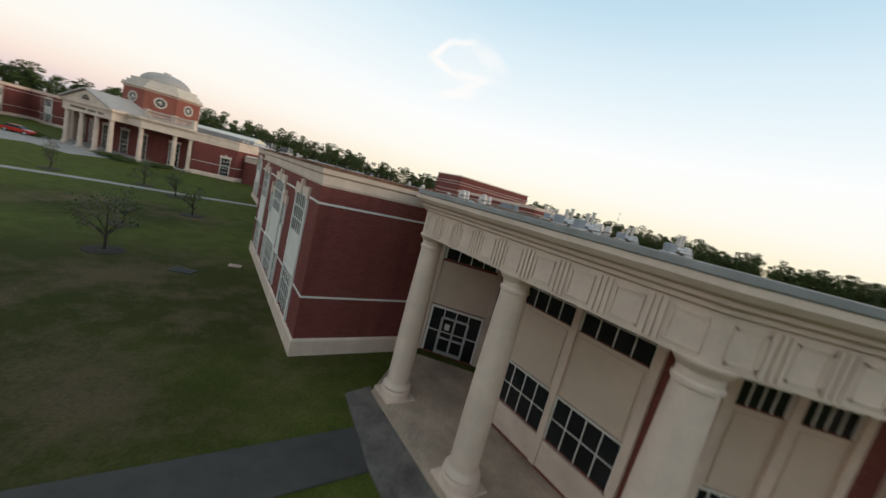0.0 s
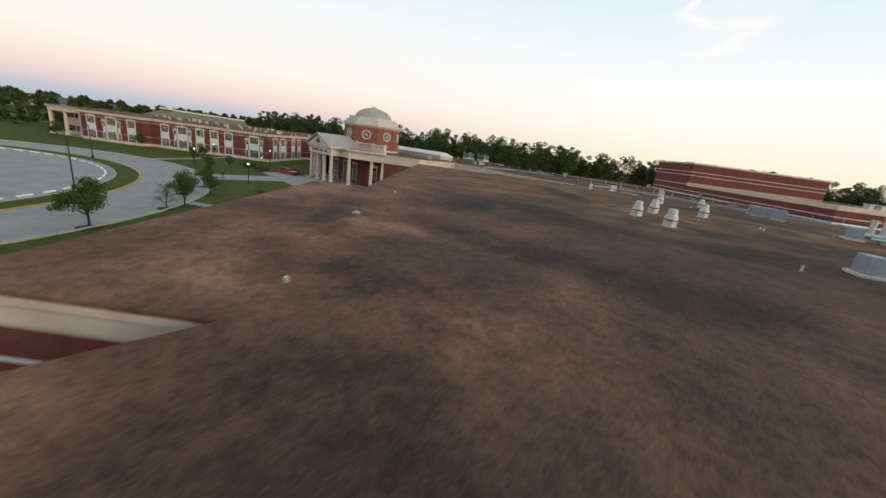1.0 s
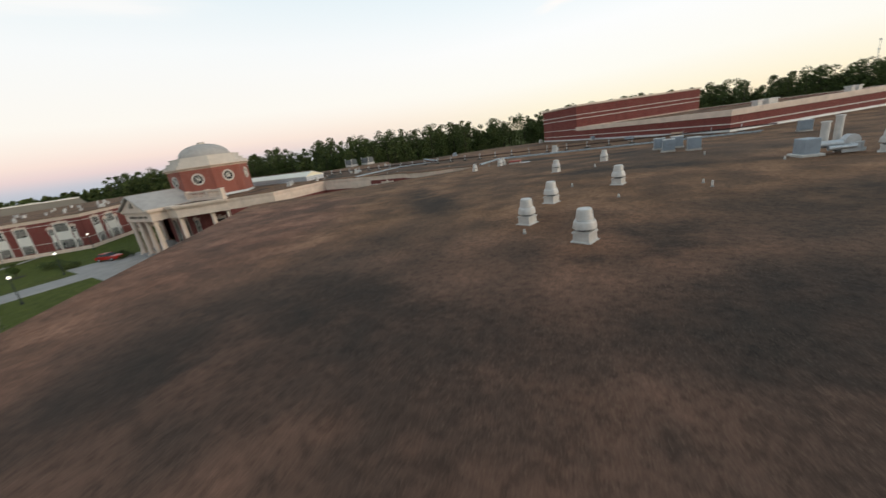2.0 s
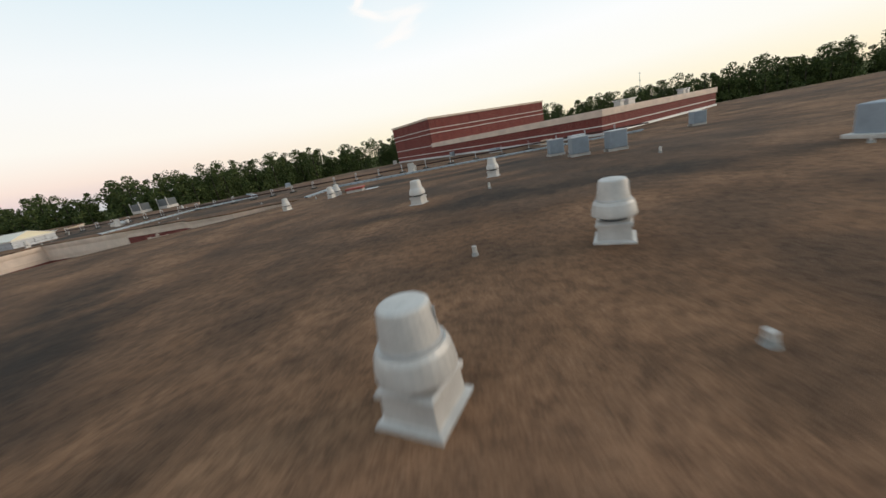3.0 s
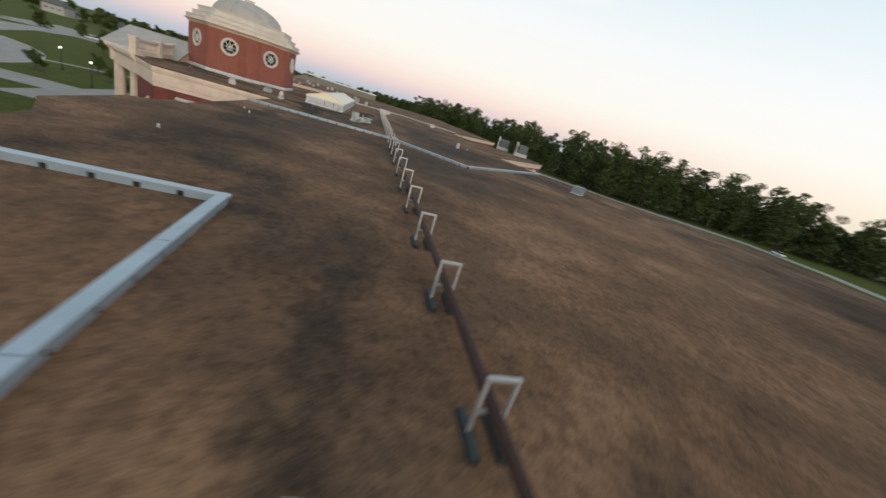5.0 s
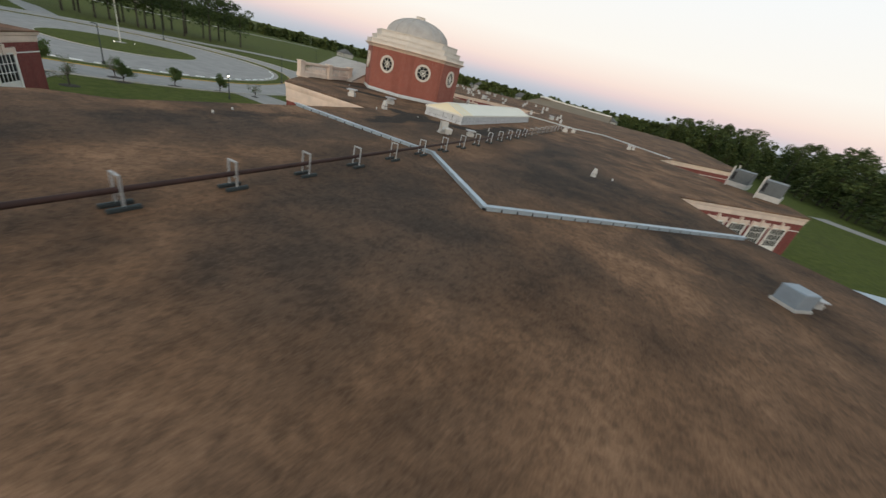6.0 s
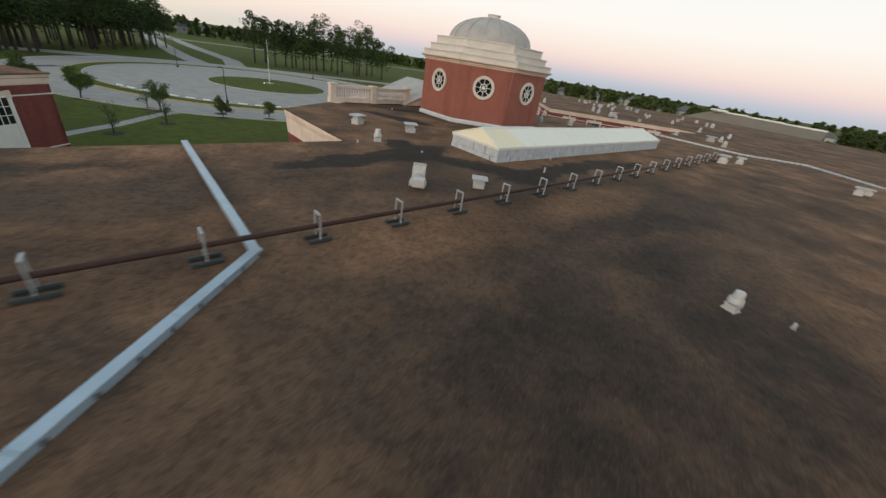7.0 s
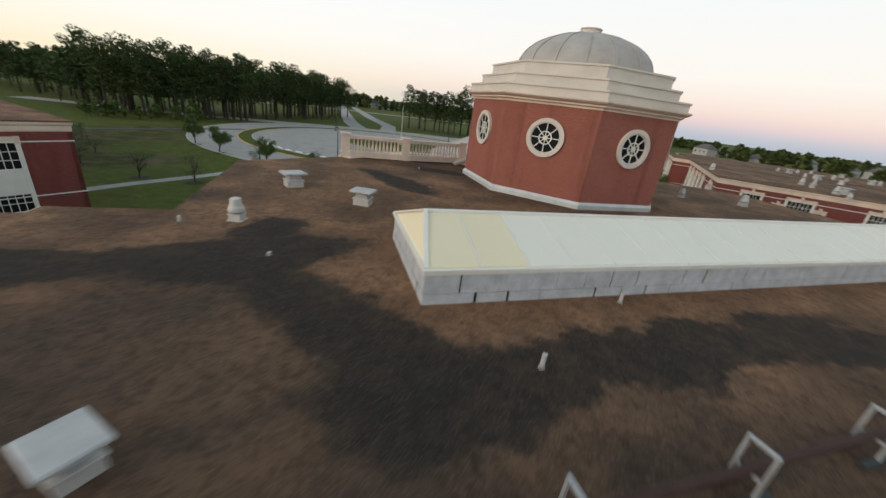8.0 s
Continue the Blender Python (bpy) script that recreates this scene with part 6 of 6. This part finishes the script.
for x, y in ((-54.2, 72.6), (-53.0, 75.6)):
    b = bmesh.new()
    box(b, (x, y, 5.95), (0.8, 0.8, 0.3), 0, 0.05)
    tagged(part("roof_scuttle", b, VENTWHITE), "low white scuttle on the link roof", "scuttle", "scuttles")


# ---------------------------------------------------------------- distant buildings
TAN = plain("tan_roof_sheet", (0.20, 0.155, 0.11), 0.8, spread=0.15, scale=0.2)
ROOFGREY = plain("grey_shingle", (0.12, 0.115, 0.11), 0.9, spread=0.25)
SIDING = plain("pale_siding", (0.42, 0.40, 0.37), 0.8, spread=0.15)


def far_hall():
    t = tagged(empty("far_hall", (-273, 63, 0)), "long distant hall with a tan pitched roof and white ridge", "hall")
    b = bmesh.new()
    v = [b.verts.new(c) for c in ((-258, 36, 6.0), (-288, 36, 6.0), (-288, 90, 6.0), (-258, 90, 6.0), (-273, 47, 11.6), (-273, 90, 10.8))]
    for fc in ((3, 0, 4, 5), (1, 2, 5, 4), (0, 1, 4), (2, 3, 5)):
        b.faces.new([v[i] for i in fc])
    bmesh.ops.recalc_face_normals(b, faces=b.faces)
    part("roof", b, TAN, t)
    b = bmesh.new()
    box(b, (-273, 63, 3.0), (28.5, 52.5, 6.0))
    part("wall", b, SIDING, t)
    b = bmesh.new()
    for y0, y1 in ((47, 61), (61, 75), (75, 90)):
        zm = 11.7 - 0.8 * ((y0 + y1) / 2 - 47) / 43
        box(b, (-273, (y0 + y1) / 2, zm), (1.4, y1 - y0, 0.7), 0, 0.1)
    part("ridge_cap", b, WHITE, t)
    b = bmesh.new()
    box(b, (-273, 49, 11.9), (6, 6, 1.2), 45, 0.5)
    part("ridge_light", b, WHITE, t)


far_hall()


def radio_mast(x, y, h):
    t = tagged(empty("radio_mast", (x, y, 0)), "thin grey radio mast rising above the pine wood", "mast")
    b = bmesh.new()
    turn(b, [(0.22, 0), (0.12, h)], (x, y, 0), 6)
    part("pole", b, UNITGREY, t)
    for z in (h - 0.5, h - 5.0):
        b = bmesh.new()
        turn(b, [(0.45, -0.3), (0.45, 0.3)], (x, y, z), 8)
        part("antenna_ring", b, UNITGREY, t)


radio_mast(86, 318, 30)


def house(x, y, w, d, h, rz, label):
    t = tagged(empty("house"), label, "house", "houses beyond the school")
    t.matrix_world = pose(x, y, 0, 0, 0, rz)
    b = bmesh.new()
    box(b, (0, 0, h / 2), (w, d, h))
    o = part("wall", b, SIDING)
    o.parent = t
    b = bmesh.new()
    e = 0.5
    v = [b.verts.new(c) for c in ((-w / 2 - e, -d / 2 - e, h), (w / 2 + e, -d / 2 - e, h), (w / 2 + e, d / 2 + e, h), (-w / 2 - e, d / 2 + e, h), (-w / 4, 0, h + d * 0.36), (w / 4, 0, h + d * 0.36))]
    for fc in ((0, 1, 5, 4), (2, 3, 4, 5), (1, 2, 5), (3, 0, 4), (3, 2, 1, 0)):
        b.faces.new([v[i] for i in fc])
    o = part("roof", b, ROOFGREY)
    o.parent = t
    for i in range(3):
        for s in (-1, 1):
            b = bmesh.new()
            box(b, (w * (i - 1) * 0.3, s * d / 2, h * 0.55), (1.2, 0.12, 1.4))
            o = part("window", b, DARKGLASS)
            o.parent = t


def houses():
    rng = random.Random(31)
    for x, y in ((-52, -385), (-88, -400), (-118, -375), (-142, -410), (-170, -380), (-30, -395), (-105, -430), (-150, -445), (-200, -400), (-75, -440), (-225, -370), (-250, -340),
                 (-390, -60), (-405, -30), (-410, -90), (-395, 0), (-400, 30), (-425, -10), (-430, -60), (-400, -120), (-380, -150), (-360, -190), (-410, -160), (-410, 60), (-405, 85), (120, -190), (60, -200), (10, -180), (-20, -200)):
        house(x, y, 12 + 6 * rng.random(), 9 + 3 * rng.random(), 3.4 + 2.4 * (rng.random() > 0.55), rng.random() * 180, "distant pale house with a grey hipped roof")


houses()


# ---------------------------------------------------------------- parked red car on the entrance plaza
def car(x, y, rz, mt, label):
    t = tagged(empty("car"), label, "car")
    t.matrix_world = pose(x, y, 0.05, 0, 0, rz)

    def add(name, b, m, parent=None):
        o = part(name, b, m)
        o.parent = parent or t
        return o
    b = bmesh.new()
    prof = [(-2.2, 0.35), (-2.25, 0.75), (-2.0, 0.92), (-1.3, 0.98), (0.9, 0.95), (2.1, 0.82), (2.25, 0.6), (2.2, 0.35)]
    a = [b.verts.new((px_, -0.86, pz)) for px_, pz in prof]
    c = [b.verts.new((px_, 0.86, pz)) for px_, pz in prof]
    b.faces.new(a)
    b.faces.new(list(reversed(c)))
    for i in range(len(prof)):
        b.faces.new((a[i], c[i], c[(i + 1) % len(prof)], a[(i + 1) % len(prof)]))
    bmesh.ops.recalc_face_normals(b, faces=b.faces)
    add("body", b, mt)
    b = bmesh.new()
    lo = [b.verts.new(k) for k in ((-1.9, -0.8, 0.95), (0.95, -0.8, 0.95), (0.95, 0.8, 0.95), (-1.9, 0.8, 0.95))]
    hi = [b.verts.new(k) for k in ((-1.4, -0.62, 1.42), (0.25, -0.62, 1.42), (0.25, 0.62, 1.42), (-1.4, 0.62, 1.42))]
    b.faces.new(hi)
    for i in range(4):
        b.faces.new((lo[i], lo[(i + 1) % 4], hi[(i + 1) % 4], hi[i]))
    add("cabin", b, DARKGLASS)
    b = bmesh.new()
    box(b, (-0.58, 0, 1.44), (1.6, 1.2, 0.05), 0, 0.02)
    add("roof_panel", b, mt)
    for sx in (-1.4, 1.4):
        for sy in (-0.82, 0.82):
            b = bmesh.new()
            bmesh.ops.create_cone(b, cap_ends=True, segments=16, radius1=0.33, radius2=0.33, depth=0.22, matrix=Matrix.Translation((sx, sy, 0.33)) @ Matrix.Rotation(math.pi / 2, 4, "X"))
            w = add("wheel", b, RUBBER)
            b = bmesh.new()
            bmesh.ops.create_cone(b, cap_ends=True, segments=12, radius1=0.2, radius2=0.2, depth=0.24, matrix=Matrix.Translation((sx, sy, 0.33)) @ Matrix.Rotation(math.pi / 2, 4, "X"))
            add("rim", b, GALV, w)


CARRED = plain("red_car_paint", (0.45, 0.03, 0.02), 0.3, spread=0.05)
CARWHITE = plain("white_car_paint", (0.7, 0.7, 0.7), 0.3, spread=0.05)
car(-90.5, 50.8, 25, CARRED, "small red car parked on the entrance plaza")
car(-205, -25, 80, CARWHITE, "white car parked in the far lot")
car(-211, -26, 80, CARWHITE, "white car parked in the far lot")
car(-103.0, 230.0, 160, CARWHITE, "white car parked behind the school")
b = bmesh.new()
prism(b, [(-93, 45), (-70, 45), (-71, 56), (-91, 56)], -0.1, 0.06)
tagged(part("pavement_plaza", b, CONC), "pale concrete plaza before the entrance porch", "pavement", kind="structure")
b = bmesh.new()
ribbon(b, [(-75, 150), (-30, 140), (40, 160)], 7, -0.1, 0.04)
ribbon(b, [(80, 240), (-40, 226), (-90, 232), (-112, 226), (-134, 190), (-170, 160)], 8, -0.1, 0.042)
tagged(part("road_rear", b, CONC), "pale service road behind the school", "road", kind="structure")
